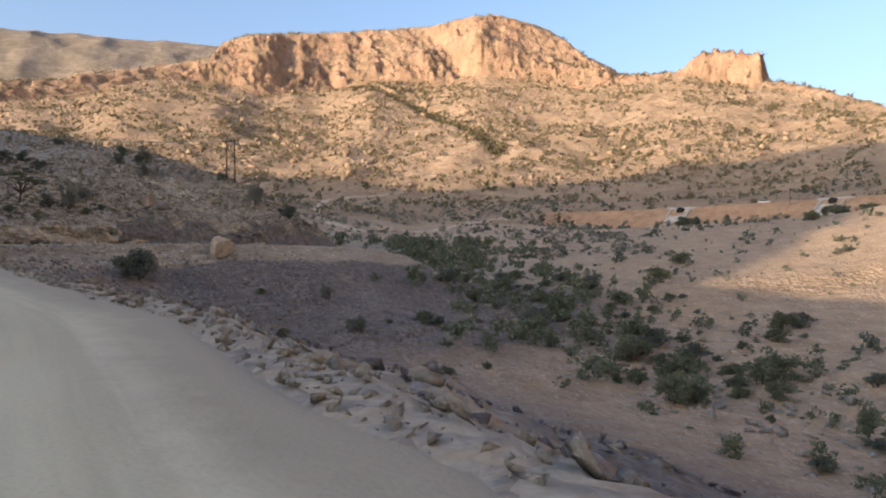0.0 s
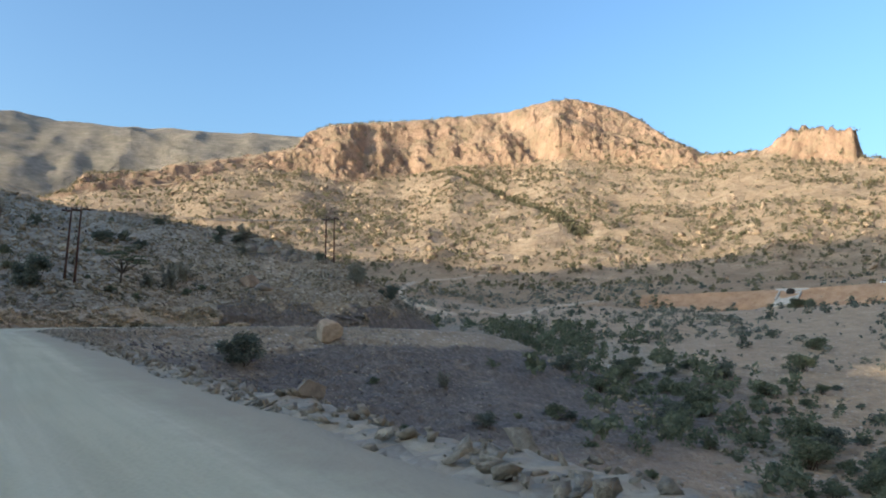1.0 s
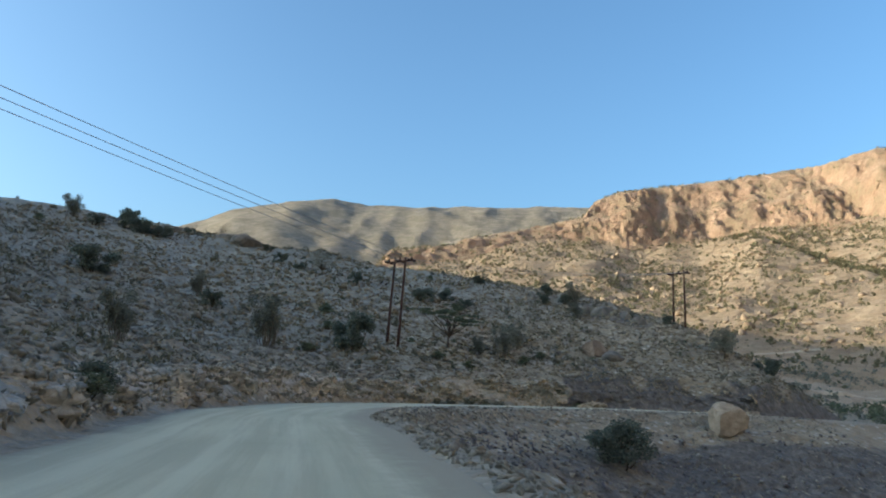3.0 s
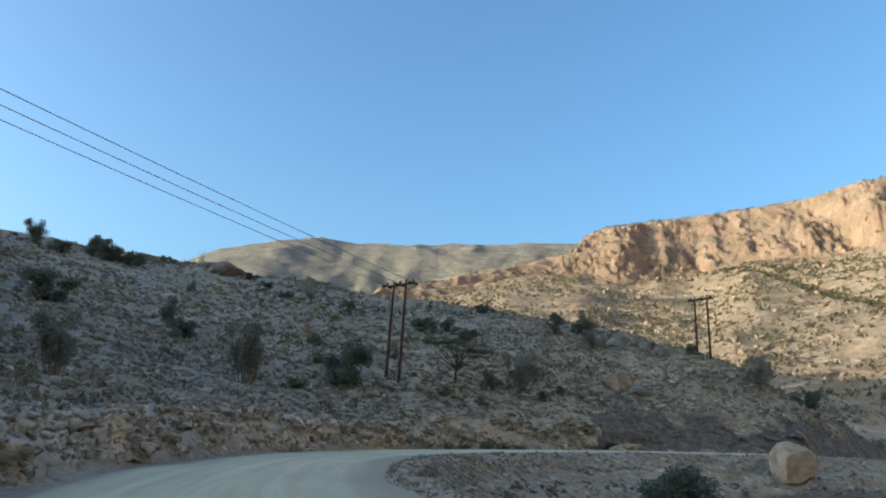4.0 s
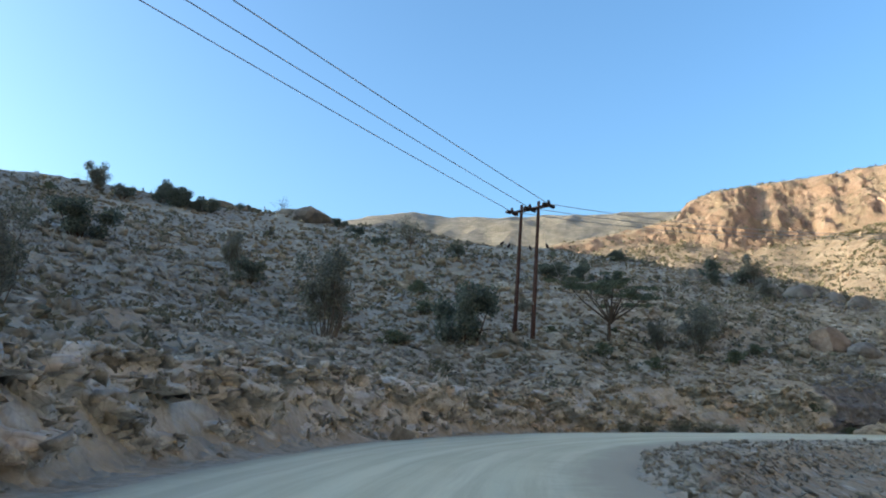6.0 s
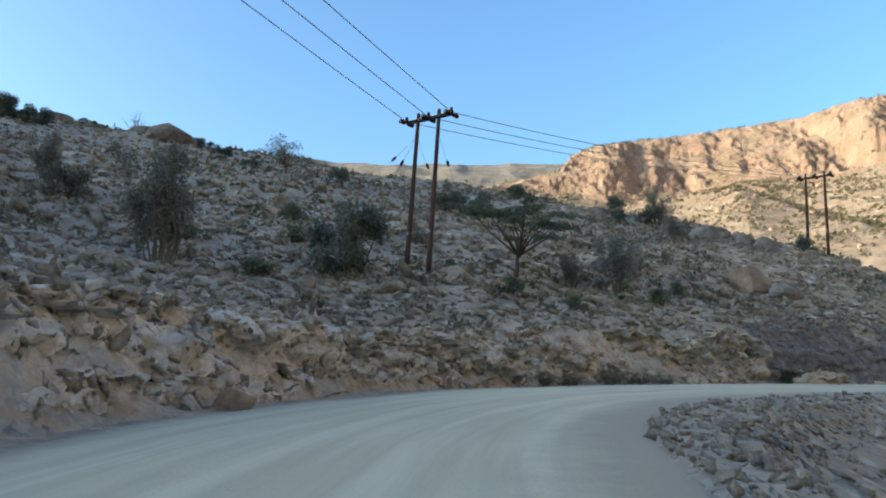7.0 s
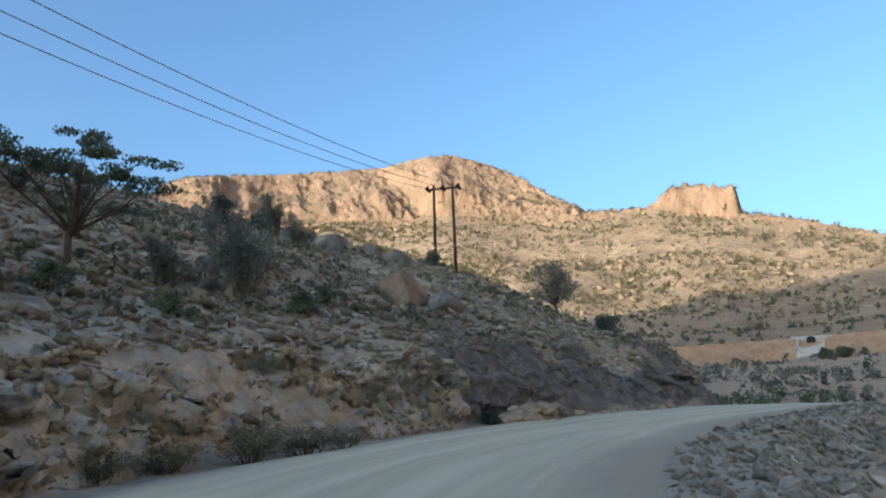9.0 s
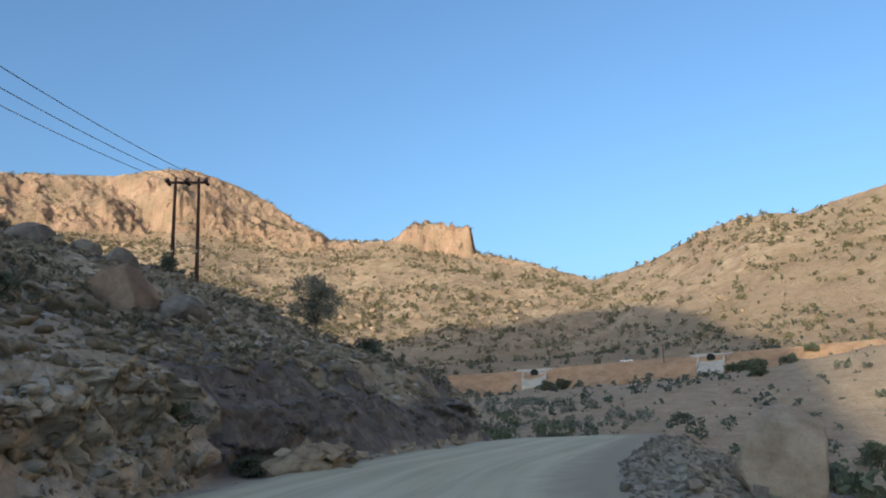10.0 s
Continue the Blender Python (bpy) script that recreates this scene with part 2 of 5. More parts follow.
def ground_height(x, y, detail=True):
    """The ground near the road, as far as the mountain's foot; also masks of road cut and dark rock."""
    shape = np.shape(x)
    x, y = np.ravel(np.asarray(x, float)), np.ravel(np.asarray(y, float))
    dr, rz, rk = to_line(x, y, ROAD)
    db, bz, _ = to_line(x, y, BED)
    ad = np.abs(dr)
    hill = hill_height(x, y, dr, rz)
    # valley: bed, gentle sides, the slope up to the road
    east = bz + 0.02 * np.clip(db, 0, None) + 0.00034 * np.clip(db, 0, None) ** 2
    west = bz + 0.10 * np.clip(-db - 3, 0, None)
    vall = np.where(db > 0, east, west)
    right = smax(vall, rz - 0.15 - 0.44 * (ad - HALF - 0.6), 2.5)
    base = np.where(dr < 0, smax(hill, vall, 3.0), right)
    if detail:
        away = step(HALF + 0.5, HALF + 5, ad)
        base = base + away * (0.55 * fbm(x / 9, y / 9, 3, 11) + 0.25 * (ridged(x / 3.1 + 0.2 * y, y / 1.6, 2, 12) - 0.6)) + step(40, 120, ad) * 1.6 * fbm(x / 30, y / 30, 3, 13)
        # bedding ledges and broken blocks
        lev = base / 1.15 + 0.9 * fbm(x / 11, y / 11, 3, 23)
        lev = lev - np.floor(lev)
        rock = away * step(-0.25, 0.35, fbm(x / 13, y / 13, 2, 24)) * (1 - step(90, 150, ad))
        base = base + rock * (0.42 * (step(0.0, 0.3, lev) - lev) + 0.34 * facet(x / 2.4 + y / 6, y / 1.7, 25) + 0.2 * facet(x / 1.1, y / 0.95, 30))
    # road bench: cut bank on the left, fill on the right
    w = np.where(dr > 0, half_right(y), HALF) + 0.25 * fbm(x / 6, y / 6, 2, 14)
    bank = 1.45 + 0.6 * fbm(x / 5, y / 5, 2, 15)
    cut = rz - 0.12 + np.clip(ad - w - 1.5, 0, None) * bank
    fill = rz - 0.12 - np.clip(ad - w - 0.9, 0, None) * 0.62
    if detail:
        cut = cut + step(0.3, 2.0, ad - w) * (0.35 * fbm(x / 1.9, y / 1.9, 3, 16))
        fill = fill + (0.20 + 0.16 * step(70, 80, y)) * step(0.3, 1.0, ad - w - 0.5 * step(60, 75, y)) * (1 - step(1.4, 2.6, ad - w - 0.5 * step(60, 75, y))) * (0.8 + 0.5 * fbm(x / 2.2, y / 2.2, 2, 17))
    h = np.where(dr < 0, np.minimum(base, cut), np.where(ad < w + 6, np.maximum(np.minimum(base, rz), fill), base))
    h = np.where((dr < 0) & (ad < w + 2.2), np.maximum(h, rz - 0.13), h)
    h = np.where(ad < w, rz - 0.12, h)
    cutmask = np.where((dr < 0), step(w * 0 + 0.02, 0.5, base - cut + 0.35) * (1 - step(8, 11, ad)) * step(HALF + 1.6, HALF + 2.4, ad) * (1 - step(120, 126, y)), 0)
    df, fz, _ = to_line(x, y, FARROAD)
    near_far = step(15, 75, x)
    low_side = smin(h, fz - 0.9 - 0.75 * np.clip(df - 3, 0, 10) - 0.02 * df, 1.0)
    h = np.where((df > 0) & (df < 200), h + (low_side - h) * near_far, h)
    h = h + 10 * np.exp(-((x - 165) / 45) ** 2 - ((y - 200) / 50) ** 2)      # low knoll that catches the sun
    r, az, mh = mountain_height(x, y)
    sp = spur_height(r, az, x, y)
    wide = smax(mh, np.where((az > 28) & (az < 110), sp, -50), 6.0)
    wide = np.where(az > 60, np.where(az < 115, sp, -50), wide)
    blend = step(330, 460, r) * ((az > -82) & (az < 60))
    blend = blend * (1 - near_far * np.where(df > -12, step(-12, 0, df) * (df < 60), 0))
    h = h * (1 - blend) + np.maximum(wide, h * 0 - 60) * blend
    h = np.where((az > 26) & (az < 115), smax(h, np.where(r < 800, sp, -50), 5.0), h)
    h = np.maximum(h, np.where((az < -70) | (np.abs(az) > 115), cast_height(x, y) - 25, -60))
    return h.reshape(shape), dr.reshape(shape), cutmask.reshape(shape), rz.reshape(shape)


# ---------------------------------------------------------------- materials
class Nodes:
    """Short hand for one node material."""
    def __init__(self, name, rough=0.9, bump=None):
        self.mat = bpy.data.materials.new(name)
        self.mat.use_nodes = True
        self.t = self.mat.node_tree
        self.b = self.t.nodes["Principled BSDF"]
        self.b.inputs["Roughness"].default_value = rough
        self.b.inputs["Specular IOR Level"].default_value = 0.25
        self.pos = None

    def put(self, kind, **inputs):
        n = self.t.nodes.new(kind)
        for key, v in inputs.items():
            self.into(n, key.replace("_", " "), v)
        return n

    def into(self, n, key, v):
        sock = n.inputs[int(key)] if key.isdigit() else n.inputs[key]
        if hasattr(v, "is_linked"):
            self.t.links.new(v, sock)
        else:
            sock.default_value = v

    def where(self, stretch=(1, 1, 1), own=False, turn=0.0):
        m = self.t.nodes.new("ShaderNodeMapping")
        m.inputs["Scale"].default_value = stretch
        m.inputs["Rotation"].default_value = (0, 0, turn)
        if own:
            src = self.t.nodes.new("ShaderNodeTexCoord").outputs["Object"]
        else:
            src = self.t.nodes.new("ShaderNodeNewGeometry").outputs["Position"]
        self.t.links.new(src, m.inputs["Vector"])
        return m.outputs[0]

    def noise(self, scale, detail=4, rough=0.6, vec=None):
        n = self.t.nodes.new("ShaderNodeTexNoise")
        n.inputs["Scale"].default_value, n.inputs["Detail"].default_value, n.inputs["Roughness"].default_value = scale, detail, rough
        self.t.links.new(vec or self.where(), n.inputs["Vector"])
        return n.outputs["Fac"]

    def cells(self, scale, vec=None, feature='F1', out="Distance"):
        n = self.t.nodes.new("ShaderNodeTexVoronoi")
        n.feature = feature
        n.inputs["Scale"].default_value = scale
        self.t.links.new(vec or self.where(), n.inputs["Vector"])
        return n.outputs[out]

    def along(self):
        """Coordinates that run with the road: across it in metres, along it drawn out."""
        c = self.t.nodes.new("ShaderNodeCombineXYZ")
        self.t.links.new(self.mask("across"), c.inputs[0])
        self.t.links.new(self.mask("along"), c.inputs[1])
        return c.outputs[0]

    def wobble(self, scale, amount):
        n = self.t.nodes.new("ShaderNodeTexNoise")
        n.inputs["Scale"].default_value, n.inputs["Detail"].default_value = scale, 4
        self.t.links.new(self.where(), n.inputs["Vector"])
        m = self.t.nodes.new("ShaderNodeVectorMath")
        m.operation = 'SCALE'
        m.inputs["Scale"].default_value = amount
        self.t.links.new(n.outputs["Color"], m.inputs[0])
        return m.outputs[0]

    def ramp(self, fac, *stops):
        n = self.t.nodes.new("ShaderNodeValToRGB")
        e = n.color_ramp.elements
        while len(e) < len(stops):
            e.new(0.5)
        for el, (p, c) in zip(e, stops):
            el.position = p
            el.color = (c, c, c, 1) if not hasattr(c, "__len__") else (*c, 1)
        self.t.links.new(fac, n.inputs[0])
        return n.outputs[0]

    def mix(self, fac, a, b, mode='MIX'):
        n = self.t.nodes.new("ShaderNodeMix")
        n.data_type, n.blend_type = 'RGBA', mode
        self.into(n, "0", fac)
        for k, v in ((6, a), (7, b)):
            if hasattr(v, "is_linked"):
                self.t.links.new(v, n.inputs[k])
            else:
                n.inputs[k].default_value = (*v, 1) if hasattr(v, "__len__") else (v, v, v, 1)
        return n.outputs[2]

    def math(self, op, a, b=0.0):
        n = self.t.nodes.new("ShaderNodeMath")
        n.operation = op
        self.into(n, "0", a)
        self.into(n, "1", b)
        return n.outputs[0]

    def mask(self, name):
        n = self.t.nodes.new("ShaderNodeAttribute")
        n.attribute_name = name
        return n.outputs["Fac"]

    def towards_bend(self):
        """0 up the valley, 1 at the bend, where the rock turns brown."""
        p = self.t.nodes.new("ShaderNodeSeparateXYZ")
        self.t.links.new(self.where(), p.inputs[0])
        m = self.put("ShaderNodeMapRange")
        m.interpolation_type = 'SMOOTHSTEP'
        m.inputs["From Min"].default_value, m.inputs["From Max"].default_value = 78.0, 104.0
        self.t.links.new(p.outputs[1], m.inputs["Value"])
        return m.outputs["Result"]

    def random(self):
        return self.t.nodes.new("ShaderNodeObjectInfo").outputs["Random"]

    def island(self):
        return self.t.nodes.new("ShaderNodeNewGeometry").outputs["Random Per Island"]

    def done(self, colour, bump=None, strength=0.5, distance=0.1, rough=None):
        if hasattr(colour, "is_linked"):
            self.t.links.new(colour, self.b.inputs["Base Color"])
        else:
            self.b.inputs["Base Color"].default_value = (*colour, 1)
        if bump is not None:
            n = self.t.nodes.new("ShaderNodeBump")
            n.inputs["Strength"].default_value, n.inputs["Distance"].default_value = strength, distance
            self.t.links.new(bump, n.inputs["Height"])
            self.t.links.new(n.outputs[0], self.b.inputs["Normal"])
        if rough is not None:
            self.t.links.new(rough, self.b.inputs["Roughness"])
        return self.mat


def make_ground_material():
    n = Nodes("stony_ground", 0.95)
    big, mid, fine = n.noise(0.05, 3), n.noise(0.45, 5, 0.65), n.noise(4.0, 5, 0.7)
    stones = n.cells(1.1, n.where((1, 1, 1.7)))
    stones2 = n.cells(3.2)
    # brown towards the bend, grey further up the valley
    soil = n.ramp(mid, (0.30, (0.23, 0.19, 0.14)), (0.5, (0.32, 0.268, 0.20)), (0.72, (0.43, 0.365, 0.275)))
    grey = n.ramp(mid, (0.30, (0.184, 0.19, 0.175)), (0.5, (0.282, 0.287, 0.267)), (0.72, (0.391, 0.397, 0.369)))
    soil = n.mix(n.mask("grey"), soil, grey)
    soil = n.mix(n.ramp(big, (0.4, 0.0), (0.62, 0.5)), soil, n.mix(n.mask("grey"), (0.31, 0.27, 0.193), (0.23, 0.236, 0.205)))
    soil = n.mix(n.ramp(n.noise(1.3, 5, 0.75), (0.52, 0.0), (0.64, 0.5)), soil, (0.196, 0.184, 0.146))
    stone = n.ramp(n.cells(1.1, n.where((1, 1, 1.7)), out="Color"), (0.1, (0.241, 0.23, 0.205)), (0.6, (0.414, 0.391, 0.345)), (0.95, (0.575, 0.546, 0.486)))
    stone = n.mix(n.mask("grey"), stone, n.mix(0.55, stone, (0.241, 0.247, 0.234)))
    col = n.mix(n.ramp(stones, (0.22, 0.85), (0.38, 0.0)), soil, stone)
    col = n.mix(n.ramp(stones2, (0.14, 0.45), (0.3, 0.0)), col, n.ramp(fine, (0.3, (0.196, 0.184, 0.158)), (0.7, (0.483, 0.454, 0.392))))
    # freshly cut bank: broken ochre rock and earth
    cut = n.ramp(n.noise(0.9, 6, 0.7, n.where((1, 1, 0.6))), (0.28, (0.262, 0.255, 0.23)), (0.42, (0.417, 0.408, 0.375)), (0.58, (0.543, 0.53, 0.487)), (0.78, (0.679, 0.673, 0.627)))
    cut = n.mix(n.ramp(n.noise(0.28, 4, 0.7), (0.49, 0.0), (0.55, 0.8)), cut, n.ramp(n.noise(1.6, 5, 0.7), (0.3, (0.233, 0.25, 0.241)), (0.5, (0.369, 0.388, 0.375)), (0.72, (0.524, 0.546, 0.526))))
    cut = n.mix(n.ramp(n.noise(0.4, 4, 0.7, n.where((1, 1, 1.4), turn=0.7)), (0.56, 0.0), (0.62, 0.6)), cut, n.ramp(mid, (0.3, (0.407, 0.316, 0.241)), (0.7, (0.582, 0.479, 0.386))))
    cut = n.mix(n.ramp(n.cells(2.4, feature='DISTANCE_TO_EDGE'), (0.0, 0.35), (0.05, 0.0)), cut, (0.194, 0.184, 0.162))
    cut = n.mix(n.ramp(n.cells(3.6), (0.1, 0.45), (0.4, 0.0)), cut, n.ramp(fine, (0.3, (0.242, 0.235, 0.213)), (0.7, (0.601, 0.597, 0.56))))
    cut = n.mix(n.towards_bend(), cut, n.mix(1.0, cut, (0.95, 0.885, 0.79), 'MULTIPLY'))
    cm = n.math('MULTIPLY', n.mask("cut"), n.ramp(mid, (0.25, 0.55), (0.5, 1.0)))
    col = n.mix(cm, col, cut)
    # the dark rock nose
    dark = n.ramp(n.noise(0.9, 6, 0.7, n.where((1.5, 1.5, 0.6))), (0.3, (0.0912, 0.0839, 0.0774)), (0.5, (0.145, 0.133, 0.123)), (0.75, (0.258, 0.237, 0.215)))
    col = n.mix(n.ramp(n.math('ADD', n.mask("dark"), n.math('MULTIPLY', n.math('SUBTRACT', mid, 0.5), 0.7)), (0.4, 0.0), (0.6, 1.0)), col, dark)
    # bare reddish earth of the valley
    earth = n.ramp(n.noise(0.25, 5, 0.75), (0.3, (0.253, 0.196, 0.138)), (0.55, (0.368, 0.282, 0.196)), (0.75, (0.483, 0.385, 0.282)))
    earth = n.mix(n.ramp(stones, (0.2, 0.5), (0.35, 0.0)), earth, stone)
    col = n.mix(n.mask("earth"), col, earth)
    # packed dirt by the road
    dirt = n.ramp(fine, (0.3, (0.27, 0.24, 0.19)), (0.7, (0.39, 0.35, 0.285)))
    col = n.mix(n.ramp(n.math('ADD', n.mask("verge"), n.math('MULTIPLY', n.math('SUBTRACT', mid, 0.5), 0.5)), (0.4, 0.0), (0.62, 1.0)), col, dirt)
    hgt = n.math('ADD', n.math('MULTIPLY', stones, -0.9), n.math('ADD', n.math('MULTIPLY', mid, 1.2), n.math('MULTIPLY', stones2, -0.35)))
    return n.done(col, hgt, 0.9, 0.35)


def make_mountain_material():
    n = Nodes("mountain_rock", 0.95)
    big, mid, fine = n.noise(0.012, 4), n.noise(0.07, 6, 0.68), n.noise(0.5, 4, 0.7)
    soil = n.ramp(mid, (0.3, (0.32, 0.23, 0.155)), (0.5, (0.46, 0.345, 0.24)), (0.7, (0.57, 0.45, 0.325)))
    soil = n.mix(n.ramp(n.cells(0.16), (0.1, 0.6), (0.5, 0.0)), soil, n.ramp(fine, (0.3, (0.30, 0.22, 0.16)), (0.7, (0.56, 0.45, 0.34))))
    soil = n.mix(n.ramp(big, (0.45, 0.0), (0.6, 0.4)), soil, (0.30, 0.225, 0.15))
    soil = n.mix(n.ramp(n.noise(0.16, 4, 0.7), (0.52, 0.0), (0.62, 0.45)), soil, (0.21, 0.175, 0.11))
    rock = n.ramp(n.noise(0.05, 7, 0.72, n.where((1, 1, 0.45))), (0.3, (0.32, 0.205, 0.145)), (0.46, (0.44, 0.295, 0.21)), (0.62, (0.52, 0.365, 0.27)), (0.8, (0.59, 0.45, 0.355)))
    streak = n.noise(0.12, 5, 0.6, n.where((1, 1, 0.12)))
    rock = n.mix(n.ramp(streak, (0.56, 0.0), (0.72, 0.35)), rock, (0.36, 0.235, 0.17))
    rock = n.mix(n.ramp(n.noise(0.035, 7, 0.75), (0.47, 0.0), (0.58, 0.8)), rock, (0.30, 0.235, 0.16))
    bent = n.put('ShaderNodeVectorMath', **{'0': n.where((1, 1, 0.7)), '1': n.wobble(0.06, 14.0)}).outputs[0]
    crack = n.cells(0.10, bent, 'DISTANCE_TO_EDGE')
    rock = n.mix(n.ramp(crack, (0.0, 0.22), (0.12, 0.0)), rock, (0.24, 0.155, 0.11))
    rock = n.mix(n.ramp(n.noise(0.14, 7, 0.82), (0.36, 0.75), (0.5, 0.0)), rock, (0.27, 0.18, 0.13))
    rock = n.mix(n.ramp(n.noise(0.3, 5, 0.75, n.where((1, 1, 0.6))), (0.34, 0.6), (0.46, 0.0)), rock, (0.26, 0.165, 0.115))
    col = n.mix(n.mask("cliff"), soil, rock)
    # far mountain: scrub patches, and soil greyed so its colour carries the distance haze
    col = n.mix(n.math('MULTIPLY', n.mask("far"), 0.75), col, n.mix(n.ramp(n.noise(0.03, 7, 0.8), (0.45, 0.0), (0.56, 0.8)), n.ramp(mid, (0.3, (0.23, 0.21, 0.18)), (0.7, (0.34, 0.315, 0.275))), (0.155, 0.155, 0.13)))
    bare = n.mix(n.ramp(n.noise(0.03, 4), (0.4, 0.0), (0.6, 1.0)), (0.27, 0.205, 0.14), (0.36, 0.275, 0.19))
    col = n.mix(n.mask("valley"), col, n.mix(0.45, bare, soil))
    hgt = n.math('ADD', mid, n.math('MULTIPLY', fine, 0.45))
    return n.done(col, hgt, 1.0, 6.0)


def make_road_material():
    n = Nodes("gravel_road", 0.93)
    big, fine = n.noise(0.16, 4, 0.6), n.noise(9.0, 4, 0.7)
    col = n.ramp(big, (0.3, (0.43, 0.415, 0.305)), (0.7, (0.52, 0.505, 0.375)))
    col = n.mix(n.ramp(n.cells(14.0), (0.1, 0.35), (0.35, 0.0)), col, n.ramp(fine, (0.35, (0.30, 0.265, 0.22)), (0.7, (0.60, 0.55, 0.47))))
    track = n.math('ADD', n.mask("track"), n.math('MULTIPLY', n.math('SUBTRACT', n.noise(0.5, 4), 0.5), 0.6))
    col = n.mix(n.ramp(track, (0.35, 0.0), (0.8, 0.5)), col, (0.57, 0.55, 0.42))
    ruts = n.noise(1.0, 4, 0.65, n.along())
    col = n.mix(n.ramp(ruts, (0.40, 0.5), (0.56, 0.0)), col, (0.36, 0.335, 0.25))
    edge = n.math('ADD', n.mask("edge"), n.math('MULTIPLY', n.math('SUBTRACT', n.noise(1.6, 5, 0.7), 0.5), 0.8))
    col = n.mix(n.ramp(edge, (0.22, 0.0), (0.85, 0.9)), col, (0.32, 0.287, 0.225))
    return n.done(col, n.math('ADD', fine, n.math('MULTIPLY', n.cells(14.0), -0.5)), 0.35, 0.03)


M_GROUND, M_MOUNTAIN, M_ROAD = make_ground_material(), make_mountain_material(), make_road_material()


def wood_material():
    n = Nodes("pole_wood", 0.8)
    g = n.noise(6.0, 4, 0.6, n.where((4, 4, 0.35), own=True))
    col = n.ramp(g, (0.3, (0.04, 0.022, 0.018)), (0.6, (0.078, 0.042, 0.033)), (0.8, (0.125, 0.07, 0.052)))
    return n.done(col, g, 0.4, 0.02)


def plain_material(name, colour, rough, metal=0.0, spread=0.25, scale=8.0):
    n = Nodes(name, rough)
    n.b.inputs["Metallic"].default_value = metal
    f = n.noise(scale, 4, 0.6, n.where(own=True))
    lo, hi = tuple(c * (1 - spread) for c in colour), tuple(min(1, c * (1 + spread)) for c in colour)
    return n.done(n.ramp(f, (0.3, lo), (0.7, hi)), f, 0.15, 0.01)


M_WOOD = wood_material()
M_STEEL = plain_material("galvanised_steel", (0.20, 0.20, 0.20), 0.5, 0.8)
M_INSUL = plain_material("brown_porcelain", (0.045, 0.03, 0.03), 0.25)
M_WIRE = plain_material("aluminium_wire", (0.30, 0.30, 0.31), 0.6, 0.3)


# ---------------------------------------------------------------- mesh helpers
def mesh_from(name, verts, faces, mat, smooth=False):
    me = bpy.data.meshes.new(name)
    verts, faces = np.asarray(verts, float), np.asarray(faces, int)
    me.vertices.add(len(verts))
    me.vertices.foreach_set("co", verts.ravel())
    k = faces.shape[1]
    me.loops.add(faces.size)
    me.loops.foreach_set("vertex_index", faces.ravel())
    me.polygons.add(len(faces))
    me.polygons.foreach_set("loop_start", np.arange(0, faces.size, k))
    me.update(calc_edges=True)
    me.validate()
    if smooth:
        me.polygons.foreach_set("use_smooth", np.ones(len(me.polygons), bool))
    if mat:
        me.materials.append(mat)
    return me


def grid_faces(rows, cols):
    i = np.arange((rows - 1) * cols).reshape(rows - 1, cols)[:, :-1].ravel()
    return np.stack([i, i + 1, i + cols + 1, i + cols], 1)


def attribute(me, name, values):
    a = me.attributes.new(name, 'FLOAT', 'POINT')
    a.data.foreach_set("value", np.asarray(values, float).ravel())


def part(name, bm, material, parent, label="", smooth=False):
    me = bpy.data.meshes.new(name)
    bm.normal_update()
    bm.to_mesh(me)
    bm.free()
    if smooth:
        me.polygons.foreach_set("use_smooth", np.ones(len(me.polygons), bool))
    me.materials.append(material)
    ob = new(name, me)
    ob.parent = parent
    return tagged(ob, label)


def tube(bm, points, radii, sides=8, cap=True):
    """A round bar along points."""
    pts = [Vector(p) for p in points]
    rings = []
    for i, p in enumerate(pts):
        a, b = pts[max(0, i - 1)], pts[min(len(pts) - 1, i + 1)]
        d = (b - a).normalized()
        side = d.cross(Vector((0, 0, 1)) if abs(d.z) < 0.95 else Vector((1, 0, 0))).normalized()
        up = side.cross(d)
        r = radii[i] if hasattr(radii, "__len__") else radii
        rings.append([bm.verts.new(p + (side * math.cos(2 * math.pi * k / sides) + up * math.sin(2 * math.pi * k / sides)) * r) for k in range(sides)])
    for a, b in zip(rings, rings[1:]):
        for k in range(sides):
            bm.faces.new((a[k], a[(k + 1) % sides], b[(k + 1) % sides], b[k]))
    if cap:
        bm.faces.new(rings[0][::-1])
        bm.faces.new(rings[-1])


def box(bm, size, m):
    r = bmesh.ops.create_cube(bm, size=1.0, matrix=m @ Matrix.Diagonal((*size, 1)))
    return r["verts"]


# ---------------------------------------------------------------- ground, mountain, road
def lines(lo, hi, fine, out_lo, out_hi, grow=1.10):
    mid = list(np.arange(lo, hi, fine))
    def run(start, end, sign):
        v, st, out = start, fine, []
        while (v - end) * sign < 0:
            st = min(st * grow, 120)
            v += sign * st
            out.append(v)
        return out
    return np.array(run(lo, out_lo, -1)[::-1] + mid + run(mid[-1], out_hi, 1))


gx, gy = lines(-106, 4, 0.42, -3200, 3200), lines(-6, 160, 0.42, -3200, 4200)
X, Y = np.meshgrid(gx, gy)
H, DR, CUT, RZ = ground_height(X, Y)
R_, AZ_ = np.hypot(X - O[0], Y - O[1]), np.degrees(np.arctan2(X - O[0], Y - O[1]))
under = step(318, 340, R_) * (AZ_ > -80) * (AZ_ < 76)
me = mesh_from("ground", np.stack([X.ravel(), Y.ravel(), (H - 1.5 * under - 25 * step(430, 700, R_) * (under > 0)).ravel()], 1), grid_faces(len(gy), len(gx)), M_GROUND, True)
RUN = (X + 45.5) * 0.78 + (Y - 113.5) * 0.62
